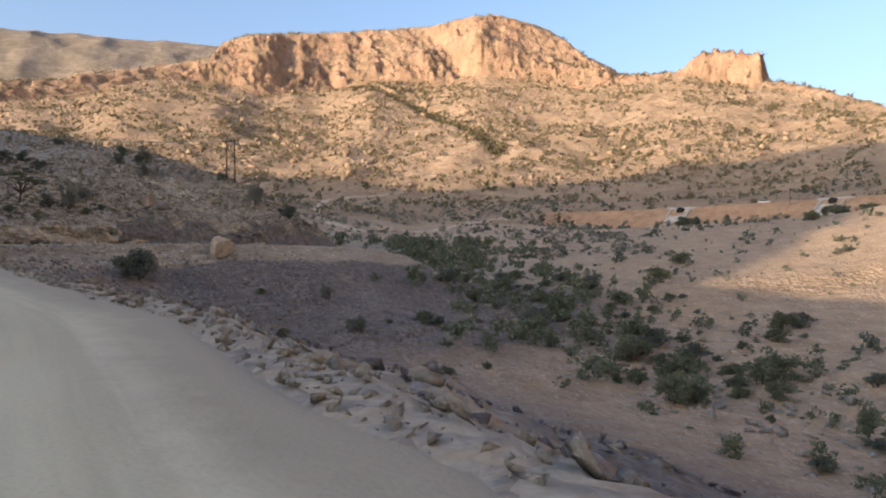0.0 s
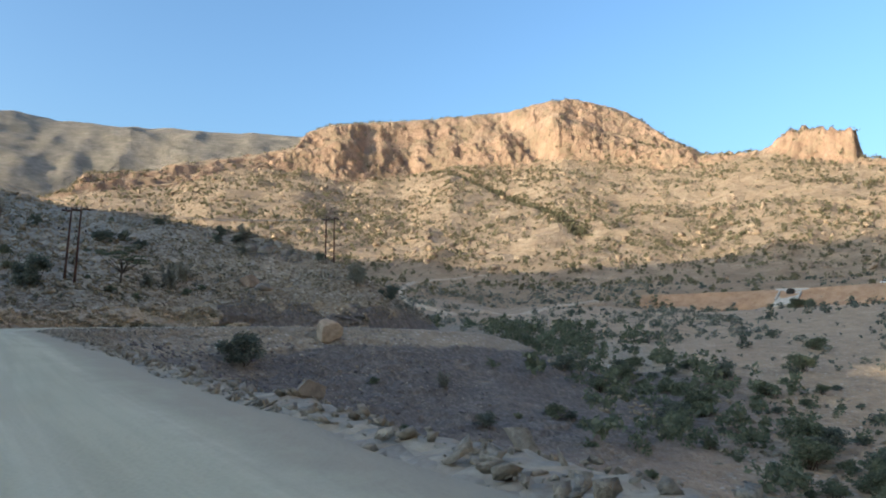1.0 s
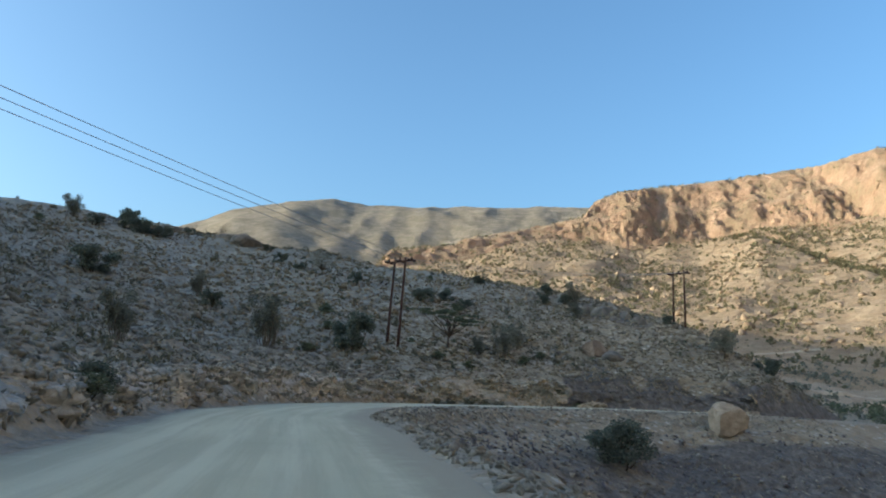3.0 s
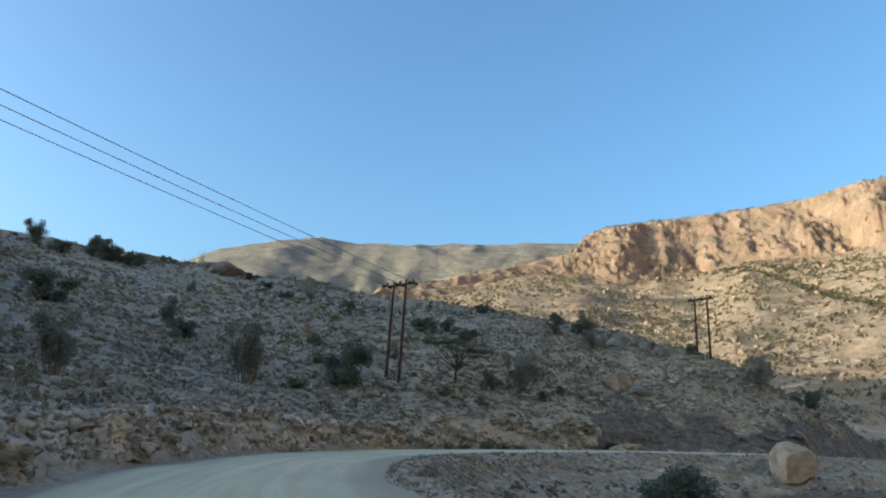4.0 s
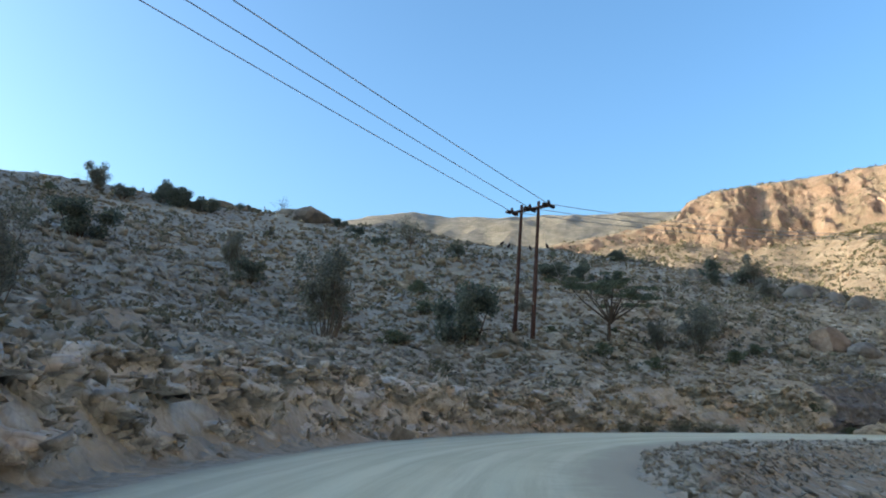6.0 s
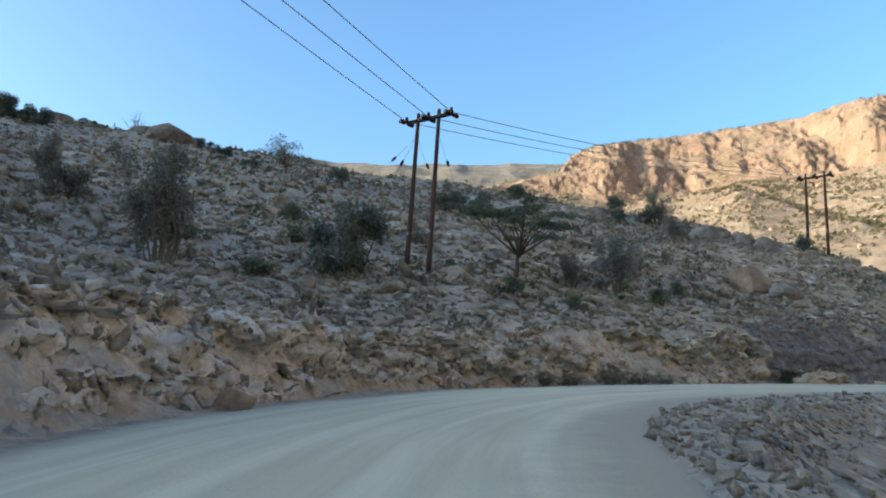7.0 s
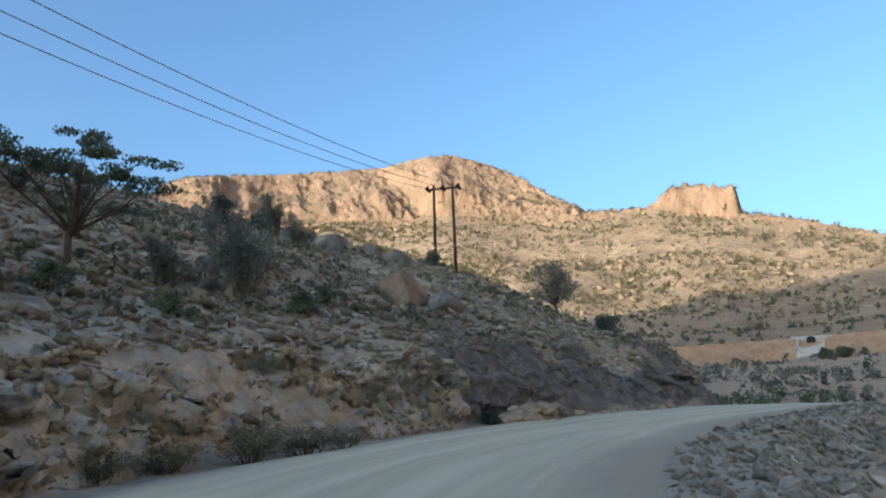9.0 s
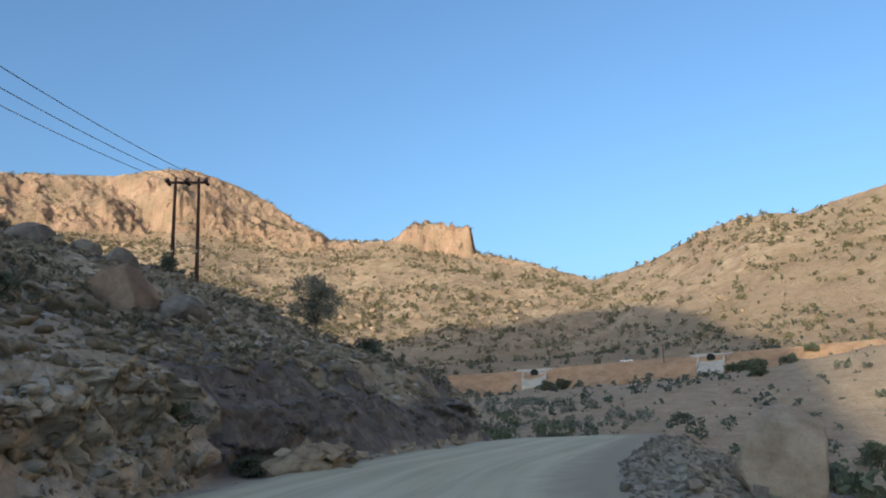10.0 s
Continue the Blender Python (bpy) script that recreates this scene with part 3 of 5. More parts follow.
attribute(me, "cut", CUT * (1 - step(-9, -3, RUN)))
attribute(me, "grey", 1 - step(-92, -52, X + 8 * fbm(X / 20, Y / 20, 2, 26)))
attribute(me, "earth", step(36, 60, DR) * 0.9)
attribute(me, "verge", np.where(np.abs(DR) < 12, 1 - step(HALF + 0.6, HALF + 2.2, np.abs(DR)), 0))
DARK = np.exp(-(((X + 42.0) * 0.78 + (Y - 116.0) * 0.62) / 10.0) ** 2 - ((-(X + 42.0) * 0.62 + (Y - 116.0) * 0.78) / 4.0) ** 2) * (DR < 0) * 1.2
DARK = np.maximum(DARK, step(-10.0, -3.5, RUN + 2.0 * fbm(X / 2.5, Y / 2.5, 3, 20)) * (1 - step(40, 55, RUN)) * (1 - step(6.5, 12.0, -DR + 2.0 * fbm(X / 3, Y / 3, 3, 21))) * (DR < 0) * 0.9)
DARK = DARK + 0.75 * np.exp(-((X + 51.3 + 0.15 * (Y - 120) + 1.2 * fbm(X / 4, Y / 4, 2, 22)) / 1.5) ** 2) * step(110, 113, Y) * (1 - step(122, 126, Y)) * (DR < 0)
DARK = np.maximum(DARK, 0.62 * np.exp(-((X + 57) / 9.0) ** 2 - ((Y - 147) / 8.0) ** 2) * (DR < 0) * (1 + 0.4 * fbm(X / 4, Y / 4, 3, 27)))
slope_dark = step(7, 13, DR) * (1 - step(0, 20, DR - 48 - 32 * (1 - step(50, 95, Y)))) * step(-8, 6, Y) * (1 - step(150, 175, Y)) * (0.74 + 0.24 * fbm(X / 14, Y / 14, 3, 19))
attribute(me, "dark", np.clip(DARK + slope_dark, 0, 1))
ground = tagged(new("ground", me), "rocky brown hillside and valley ground with stones and cut banks", "ground", kind="structure")

az_l = np.radians(np.concatenate([np.arange(-78, -36, 0.3), np.arange(-36, -20, 0.19), np.arange(-20, 28, 0.105), np.arange(28, 74, 0.22)]))
r_l = np.concatenate([np.arange(308, 480, 4.0), np.arange(480, 860, 3.4), np.arange(860, 930, 2.2), np.arange(930, 1100, 1.35), np.arange(1100, 1130, 2.6), np.arange(1130, 1300, 8), np.arange(1300, 2000, 13), np.arange(2000, 2400, 25)])
AZ, R = np.meshgrid(az_l, r_l)
X2, Y2 = O[0] + R * np.sin(AZ), O[1] + R * np.cos(AZ)
H2, _, _, _ = ground_height(X2, Y2)
H2 = H2 - 3.0 * (R < 312)
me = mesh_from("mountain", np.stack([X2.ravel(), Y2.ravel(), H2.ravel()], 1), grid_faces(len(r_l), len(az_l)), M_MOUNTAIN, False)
gr = np.hypot(np.gradient(H2, axis=0) / np.gradient(R, axis=0), np.gradient(H2, axis=1) / (R * np.gradient(AZ, axis=1)))
attribute(me, "cliff", step(0.62, 1.05, gr) * (R > 560))
# where the haze-grey colour of the distant mountain sets in
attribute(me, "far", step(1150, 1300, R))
attribute(me, "valley", 1 - step(400, 520, R + 60 * fbm(X2 / 90, Y2 / 90, 2, 5)))
mountain = tagged(new("mountain", me), "sunlit ochre mountain with pale cliffs and scattered scrub", "mountain", kind="structure")


def build_ridge_behind():
    """The high ridge behind the road, towards the sun; it keeps the valley in shade."""
    sx, sy = math.sin(SUN_AZ), math.cos(SUN_AZ)
    q, u = np.arange(-1500, 1601, 7.0), np.array([-420, -300, -200, -120, -60, -25, 0, 25, 60, 120, 200, 300, 420.0])
    Q, U = np.meshgrid(q, u)
    x, y = O[0] + CAST_D * sx + U * sx + Q * sy, O[1] + CAST_D * sy + U * sy - Q * sx
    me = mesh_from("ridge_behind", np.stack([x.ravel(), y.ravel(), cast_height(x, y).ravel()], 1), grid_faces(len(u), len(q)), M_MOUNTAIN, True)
    return tagged(new("ridge_behind", me), "high brown ridge on the sunward side of the valley", "ridge", kind="structure")


build_ridge_behind()


def build_road():
    n = len(ROAD)
    tx, ty = np.gradient(ROAD[:, 0]), np.gradient(ROAD[:, 1])
    ln = np.hypot(tx, ty)
    nx, ny = ty / ln, -tx / ln
    across = np.linspace(-1, 1, 31)
    v, tr, ed, cr, lo = [], [], [], [], []
    for i in range(n):
        s = i * 0.75
        wl = HALF + 0.45 + 0.35 * float(fbm(np.array([s / 4]), np.array([1.0]), 3, 91)[0])
        wr = float(half_right(ROAD[i, 1])) + 0.35 + 0.3 * float(fbm(np.array([s / 4]), np.array([7.0]), 3, 92)[0])
        for a in across:
            d = a * (wr if a > 0 else wl)
            z = ROAD[i, 2] + 0.03 * (1 - a * a) - 0.20 * step(0.86, 1.0, abs(a))
            rut = sum(math.exp(-((d - c) / 0.32) ** 2) for c in (-2.6, -0.9, 0.75, 2.4))
            z += -0.018 * rut + 0.02 * float(fbm(np.array([s / 2.3]), np.array([d / 1.4]), 2, 93)[0])
            v.append((ROAD[i, 0] + nx[i] * d, ROAD[i, 1] + ny[i] * d, z))
            tr.append(rut)
            cr.append(d * 1.6)
            lo.append(s * 0.06)
            ed.append(step(0.3, 0.9, a) if a > 0 else step(0.6, 0.98, -a))
    me = mesh_from("road", v, grid_faces(n, len(across))[:, ::-1], M_ROAD, True)
    attribute(me, "track", np.clip(tr, 0, 1))
    attribute(me, "edge", ed)
    attribute(me, "across", cr)
    attribute(me, "along", lo)
    return tagged(new("road", me), "pale grey graded gravel road with wheel tracks", "road", kind="structure")


build_road()


BANK_POINTS = []


def build_cut_bank():
    """The blasted face on the uphill side of the road: broken ochre rock, dark at the nose."""
    last = int(np.argmin((ROAD[:, 0] + 28.5) ** 2 + (ROAD[:, 1] - 126) ** 2))
    fine = spline(ROAD[40:last], 0.15)
    tx, ty = np.gradient(fine[:, 0]), np.gradient(fine[:, 1])
    ln = np.hypot(tx, ty)
    nx, ny = -ty / ln, tx / ln
    d = np.concatenate([[0.0], np.linspace(0.2, 2.1, 36), [2.5, 3.0, 3.6]])
    D = np.broadcast_to(d, (len(fine), len(d)))
    X0, Y0 = fine[:, 0, None] + nx[:, None] * (HALF + 1.25 + D), fine[:, 1, None] + ny[:, None] * (HALF + 1.25 + D)
    xt, yt = fine[:, 0] + nx * (HALF + 3.7), fine[:, 1] + ny * (HALF + 2.6)
    top = np.minimum(ground_height(xt, yt)[0] - fine[:, 2] + 0.25, 3.2)
    top = np.convolve(np.pad(top, 9, mode='edge'), np.ones(19) / 19, 'valid')
    S = np.arange(len(fine))[:, None] * 0.15
    run = (X0 + 45.5) * 0.78 + (Y0 - 113.5) * 0.62
    dark = step(-8.5, -5.5, run) * (1 - step(16, 20, run))
    calm = 1 - 0.6 * dark
    big = fbm(S / 6.0, D * 0 + 2.0, 3, 131)
    v = np.clip((D - 0.15 - 0.35 * big) / 1.5, 0, 1)
    face = 0.30 * step(0.0, 0.30, v) + 0.45 * step(0.25, 0.62, v + 0.08 * fbm(S / 1.1, D * 2, 2, 132)) + 0.25 * step(0.55, 1.0, v)
    Z = fine[:, 2, None] - 0.16 + top[:, None] * face
    ground_z = ground_height(X0, Y0)[0]
    Z = np.where(D > 1.75, np.minimum(Z, ground_z + 0.12 - 0.55 * step(2.2, 3.4, D)), Z)
    rough = 0.35 * (ridged(S / 3.6 + Z * 0.3, Z / 2.2, 2, 133) - 0.55) + 0.95 * facet(S / 1.7 + 0.45 * Z, Z / 0.95 + 0.16 * S, 137) + 0.5 * facet(S / 0.75 - 0.3 * Z, Z / 0.5, 142) + 0.26 * facet(S / 0.36, Z / 0.27 + 0.3 * S, 147) + 0.06 * fbm(S / 0.4, Z / 0.3, 2, 134)
    rough = rough * step(0.05, 0.3, v) * (1 - step(1.9, 2.6, D)) * calm
    X1, Y1 = X0 - nx[:, None] * rough, Y0 - ny[:, None] * rough
    Z = Z + 0.16 * calm * fbm(S / 0.9, D / 0.5, 3, 135) * step(0.1, 0.3, D) * (1 - step(1.9, 2.6, D))
    me = mesh_from("cut_bank", np.stack([X1.ravel(), Y1.ravel(), Z.ravel()], 1), grid_faces(len(fine), len(d)), M_GROUND, False)
    attribute(me, "cut", np.clip(D * 0 + 1, 0, 1) * (1 - step(2.0, 3.0, D)))
    ragged = run - 0.6 * (Z - fine[:, 2, None]) + 1.6 * fbm(S / 1.6, Z / 0.9, 3, 136)
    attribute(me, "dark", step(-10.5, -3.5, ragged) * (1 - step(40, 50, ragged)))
    attribute(me, "verge", 1 - step(0.1, 0.45, D))
    on = (D > 0.2) & (D < 2.0)
    BANK_POINTS.append(np.stack([X1[on], Y1[on], Z[on], dark[on]], 1))
    return tagged(new("cut_bank", me), "broken ochre rock face cut along the road, dark at the bend", "cut bank", kind="structure")


build_cut_bank()


# ---------------------------------------------------------------- power line
def ground_at(x, y):
    return float(ground_height(np.array([x]), np.array([y]))[0][0])


def h_pole(x, y, top, turn, gap, arm, lean=(0, 0)):
    """Two wooden poles with a crossarm, insulators and braces; its feet stand on the ground."""
    c, s = math.cos(radians(turn)), math.sin(radians(turn))
    feet = [(x + k * gap / 2 * c, y + k * gap / 2 * s) for k in (-1, 1)]
    base = min(ground_at(*f) for f in feet)
    thing = new("power_pole")
    thing.location = (x, y, base)
    hgt = top - base
    pos = lambda k, z: Vector((k * gap / 2 * c * (1 - 0.06 * z / hgt) + lean[0] * z / hgt, k * gap / 2 * s * (1 - 0.06 * z / hgt) + lean[1] * z / hgt, z))
    for k in (-1, 1):
        g0 = ground_at(*feet[0 if k < 0 else 1]) - base - 0.6
        bm = bmesh.new()
        tube(bm, [pos(k, g0 + (hgt + 0.15 - g0) * q / 6) for q in range(7)], [0.185 - 0.011 * q for q in range(7)], 10)
        part("pole", bm, M_WOOD, thing, "reddish brown tarred wooden pole", True)
        bm = bmesh.new()
        p = pos(k, 2.7)
        box(bm, (0.03, 0.16, 0.2), Matrix.Translation(p + Vector((0.17 * s, -0.17 * c, 0))) @ Matrix.Rotation(radians(turn + 90), 4, 'Z'))
        part("number_plate", bm, M_STEEL, thing)
    mid = pos(0, hgt - 0.35)
    along = Vector((c, s, 0))
    bm = bmesh.new()
    for o in (-0.16, 0.16):
        box(bm, (arm, 0.09, 0.13), Matrix.Translation(mid + Vector((-s, c, 0)) * o) @ Matrix.Rotation(radians(turn), 4, 'Z'))
    crossarm = part("crossarm", bm, M_WOOD, thing)
    for z in (hgt * 0.56, hgt * 0.34):
        bm = bmesh.new()
        tube(bm, [pos(-1, z), pos(1, z)], 0.035, 6)
        part("brace", bm, M_STEEL, thing)
    for a, b in ((-1, 1), (1, -1)):
        bm = bmesh.new()
        tube(bm, [pos(a, hgt * 0.56), pos(b, hgt * 0.34)], 0.018, 5)
        part("brace", bm, M_STEEL, thing)
    tips = []
    for k in (-1, 0, 1):
        p = mid + along * (k * (arm / 2 - 0.12))
        for o in (-1, 1):
            bm = bmesh.new()
            d = Vector((-s, c, 0)) * o
            q = p + d * 0.2
            for j in range(5):
                tube(bm, [q + d * (0.10 * j), q + d * (0.10 * j + 0.045), q + d * (0.10 * j + 0.06)], [0.06, 0.15, 0.06], 8)
            part("insulator", bm, M_INSUL, crossarm, "dark brown disc insulator string", True)
        bm = bmesh.new()
        tube(bm, [p + Vector((0, 0, 0.05)), p + Vector((0, 0, 0.2)), p + Vector((0, 0, 0.26)), p + Vector((0, 0, 0.42))], [0.09, 0.17, 0.12, 0.10], 8)
        part("insulator", bm, M_INSUL, crossarm, "dark brown pin insulator", True)
        tips.append(thing.location + p + Vector((0, 0, 0.12)))
    tagged(thing, "twin wooden power pole with crossarm and dark insulators on the hillside", "power pole", "power line poles")
    return thing, tips, pos


def wire(a, b, sag, r=0.028):
    bm = bmesh.new()
    tube(bm, [a.lerp(b, t) - Vector((0, 0, sag * 4 * t * (1 - t))) for t in np.linspace(0, 1, 25)], r, 5, False)
    me = bpy.data.meshes.new("power_wire")
    bm.to_mesh(me)
    bm.free()
    me.materials.append(M_WIRE)
    return tagged(new("power_wire", me), "thin dark overhead power wire strung between poles", "wire", "power line wires")


pole_a, tips_a, pos_a = h_pole(-71.4, 106.0, 16.35, -12.0, 1.85, 4.0, (0.45, 0.2))
pole_b, tips_b, pos_b = h_pole(-47.0, 155.0, 21.4, -20.0, 2.1, 3.5)
pole_c, tips_c, pos_c = h_pole(-64.6, 18.0, 18.3, 2.0, 1.85, 3.5)
for i in range(3):
    wire(tips_a[i], tips_b[i], 0.9)
    wire(tips_a[i], tips_c[i], 0.5)


def stay(thing, pos, k, z, foot):
    """A stay wire with its small insulator, from a pole's head to the ground."""
    a = pos(k, z)
    fx, fy = foot
    b = Vector((fx, fy, ground_at(thing.location.x + fx, thing.location.y + fy) - thing.location.z - 0.1))
    bm = bmesh.new()
    tube(bm, [a, b], 0.012, 5)
    stay_wire = part("stay_wire", bm, M_WIRE, thing)
    d = (b - a).normalized()
    p = a + d * 1.9
    bm = bmesh.new()
    tube(bm, [p, p + d * 0.12, p + d * 0.3, p + d * 0.42], [0.05, 0.10, 0.10, 0.05], 8)
    part("stay_insulator", bm, M_INSUL, stay_wire, "", True)


for k, foot in ((-1, (-7.0, -1.5)), (-1, (-6.0, 2.6)), (-1, (0.6, 5.5)), (1, (2.6, 4.5))):
    stay(pole_a, pos_a, k, 9.2, foot)


# ---------------------------------------------------------------- the road on the far side of the valley


def near_index(line, x, y):
    return int(np.argmin((line[:, 0] - x) ** 2 + (line[:, 1] - y) ** 2))


def far_soil():
    n = Nodes("orange_fill", 0.95)
    m, f = n.noise(0.25, 5, 0.65), n.noise(1.6, 4, 0.7)
    col = n.ramp(m, (0.3, (0.28, 0.18, 0.115)), (0.5, (0.39, 0.25, 0.155)), (0.75, (0.48, 0.335, 0.225)))
    col = n.mix(n.ramp(f, (0.55, 0.0), (0.75, 0.5)), col, (0.24, 0.17, 0.12))
    return n.done(col, n.math('ADD', m, f), 0.7, 0.8)


def concrete(name, base):
    n = Nodes(name, 0.85)
    m = n.noise(0.6, 5, 0.65)
    return n.done(n.ramp(m, (0.3, tuple(c * 0.7 for c in base)), (0.7, base)), m, 0.3, 0.05)


M_FILL, M_CONC, M_HOLE_SHADE = far_soil(), concrete("pale_concrete", (0.50, 0.47, 0.42)), plain_material("opening_shade", (0.02, 0.02, 0.02), 0.9)


def build_embankment():
    prof = [(-9.0, -1.6), (-5.0, 0.0), (3.6, 0.05), (4.4, 0.35), (4.9, 0.0)] + [(4.9 + 1.3 * k, -0.87 * k) for k in range(1, 14)]
    first = near_index(FARROAD, 48, 379)
    line = spline(FARROAD[first:], 1.6)
    tx, ty = np.gradient(line[:, 0]), np.gradient(line[:, 1])
    ln = np.hypot(tx, ty)
    nx, ny = ty / ln, -tx / ln
    v, n = [], len(line)
    d, z = np.array([p[0] for p in prof]), np.array([p[1] for p in prof])
    for i in range(n):
        # rain gullies and slumped earth
        wob = np.where(d > 5, 1.0 * fbm(d * 0 + i * 0.13, d / 9, 3, 101) + 0.5 * facet(d * 0 + i * 0.45, d / 2.6, 102), 0)
        v.extend(zip(line[i, 0] + nx[i] * (d + wob), line[i, 1] + ny[i] * (d + wob), line[i, 2] + z + 0.4 * wob))
    me = mesh_from("embankment", v, grid_faces(n, len(prof))[:, ::-1], M_FILL, False)
    return tagged(new("embankment", me), "bare orange earth embankment carrying a road across the valley", "embankment", kind="structure")


build_embankment()


def culvert(i):
    """Concrete headwall with a dark pipe mouth and a sloping apron in the embankment's face."""
    p, q = FARROAD[i], FARROAD[i + 1]
    d = Vector((q[0] - p[0], q[1] - p[1], 0)).normalized()
    n = Vector((d.y, -d.x, 0))
    m = Matrix((( d.x, n.x, 0, p[0]), (d.y, n.y, 0, p[1]), (0, 0, 1, p[2]), (0, 0, 0, 1)))
    thing = new("culvert")
    thing.matrix_world = m
    bm = bmesh.new()
    for pts in ([(-7.5, 4.6, 0.5), (7.5, 4.6, 0.5), (4.2, 8.2, -2.0), (-4.2, 8.2, -2.0)],):
        a = [bm.verts.new(v) for v in pts]
        b = [bm.verts.new((v[0], v[1] + 0.2, v[2] - 0.9)) for v in pts]
        bm.faces.new(a)
        bm.faces.new(b[::-1])
        for k in range(4):
            bm.faces.new((a[k - 1], a[k], b[k], b[k - 1]))
    part("headwall", bm, M_CONC, thing)
    for s in (-1, 1):
        bm = bmesh.new()
        box(bm, (0.6, 7.0, 2.6), Matrix.Translation((s * 4.4, 10.5, -3.6)) @ Matrix.Rotation(radians(-32), 4, 'X'))
        part("wing_wall", bm, M_CONC, thing)
    bm = bmesh.new()
    a = [bm.verts.new(v) for v in [(-4.4, 8.6, -2.2), (4.4, 8.6, -2.2), (4.4, 17.0, -6.4), (-4.4, 17.0, -6.4)]]
    b = [bm.verts.new((v.co.x, v.co.y, v.co.z - 4.0)) for v in a]
    bm.faces.new(a)
    bm.faces.new(b[::-1])
    for k in range(4):
        bm.faces.new((a[k - 1], a[k], b[k], b[k - 1]))
    part("apron", bm, M_CONC, thing)
    # solid cylinder; the pipe's inner darkness is painted on as near-black
    bm = bmesh.new()
    tube(bm, [(0, 6.0, -1.2), (0, 8.75, -1.2)], 1.5, 14)
    part("pipe_mouth", bm, M_HOLE_SHADE, thing, "closed black cylinder painted as the shaded pipe mouth")
    return tagged(thing, "pale concrete culvert with dark pipe mouth and apron", "culvert", "culverts under the far road")


culvert(near_index(FARROAD, 112, 347))
culvert(near_index(FARROAD, 157, 300))

M_CAR, M_TYRE, M_GLASS = plain_material("white_car_paint", (0.75, 0.75, 0.74), 0.3, 0.0, 0.05), plain_material("black_rubber", (0.02, 0.02, 0.02), 0.9), plain_material("dark_car_glass", (0.02, 0.025, 0.03), 0.08)


def far_car(i):
    p, q = FARROAD[i], FARROAD[i + 1]
    thing = new("car")
    thing.matrix_world = pose(p[0], p[1], p[2] + 0.03, 0, 0, math.degrees(math.atan2(q[1] - p[1], q[0] - p[0])))
    bm = bmesh.new()
    vs = box(bm, (4.7, 1.85, 0.75), Matrix.Translation((0, 0, 0.8)))
    bmesh.ops.bevel(bm, geom=list(bm.edges), offset=0.15, segments=2, affect='EDGES')
    part("body", bm, M_CAR, thing)
    bm = bmesh.new()
    vs = box(bm, (2.7, 1.6, 0.62), Matrix.Translation((-0.25, 0, 1.46)))
    for v in vs:
        if v.co.z > 1.5:
            v.co.x *= 0.78
            v.co.y *= 0.88
    part("cabin", bm, M_GLASS, thing, "dark glazed cabin")
    bm = bmesh.new()
    box(bm, (2.05, 1.42, 0.08), Matrix.Translation((-0.22, 0, 1.79)))
    part("roof", bm, M_CAR, thing)
    for x in (-1.45, 1.45):
        for y in (-0.85, 0.85):
            bm = bmesh.new()
            tube(bm, [(x, y - 0.12, 0.36), (x, y + 0.12, 0.36)], 0.36, 14)
            part("wheel", bm, M_TYRE, thing)
    return tagged(thing, "small white car on the far embankment road", "car")


far_car(near_index(FARROAD, 137, 321))


def single_pole(x, y, h):
    z = ground_at(x, y)
    thing = new("utility_pole")
    thing.location = (x, y, z)
    bm = bmesh.new()
    tube(bm, [(0, 0, -0.8), (0, 0, h)], [0.17, 0.11], 8)
    part("pole", bm, M_WOOD, thing)
    bm = bmesh.new()
    box(bm, (1.8, 0.12, 0.12), Matrix.Translation((0, 0, h - 0.4)))
    part("crossarm", bm, M_WOOD, thing)
    return tagged(thing, "single dark wooden utility pole below the embankment", "utility pole")


single_pole(140, 306, 11.0)


def track_material():
    n = Nodes("pale_dirt_track", 0.95)
    m = n.noise(0.4, 4)
    return n.done(n.ramp(m, (0.3, (0.38, 0.31, 0.23)), (0.7, (0.51, 0.425, 0.325))), m, 0.5, 0.2)


def ribbon(name, line, half, mat, label, lift=0.25):
    line = spline(line, 2.0)
    tx, ty = np.gradient(line[:, 0]), np.gradient(line[:, 1])
    ln = np.hypot(tx, ty)
    nx, ny = ty / ln, -tx / ln
    across = np.linspace(-1, 1, 7)
    w = half * (1 + 0.3 * fbm(np.arange(len(line)) / 5.0, np.zeros(len(line)), 2, 111))
    x = line[:, 0, None] + nx[:, None] * across * w[:, None]
    y = line[:, 1, None] + ny[:, None] * across * w[:, None]
    z = ground_height(x, y)[0] + lift - 0.9 * (np.abs(across)[None] > 0.95)
    me = mesh_from(name, np.stack([x.ravel(), y.ravel(), z.ravel()], 1), grid_faces(len(line), 7)[:, ::-1], mat, True)
    return tagged(new(name, me), label, name.replace("_", " "), kind="structure")


M_TRACK = track_material()
ribbon("dirt_track", [(-52, 240), (-42, 255), (-36, 272), (-35.8, 288), (-46.4, 297), (-57, 330), (-68, 373), (-71, 406), (-72, 436), (-69.8, 484), (-52, 503), (-30, 520)], 2.0, M_TRACK, "pale winding dirt track on the valley floor", 0.5)
ribbon("stream_bed", [(-36, 299), (-26, 304.5), (-12, 319), (0, 343), (14, 362), (30, 372)], 2.6, M_TRACK, "pale dry gravel stream bed crossing the valley floor", 0.4)


# ---------------------------------------------------------------- stones
RNG = np.random.default_rng(7)


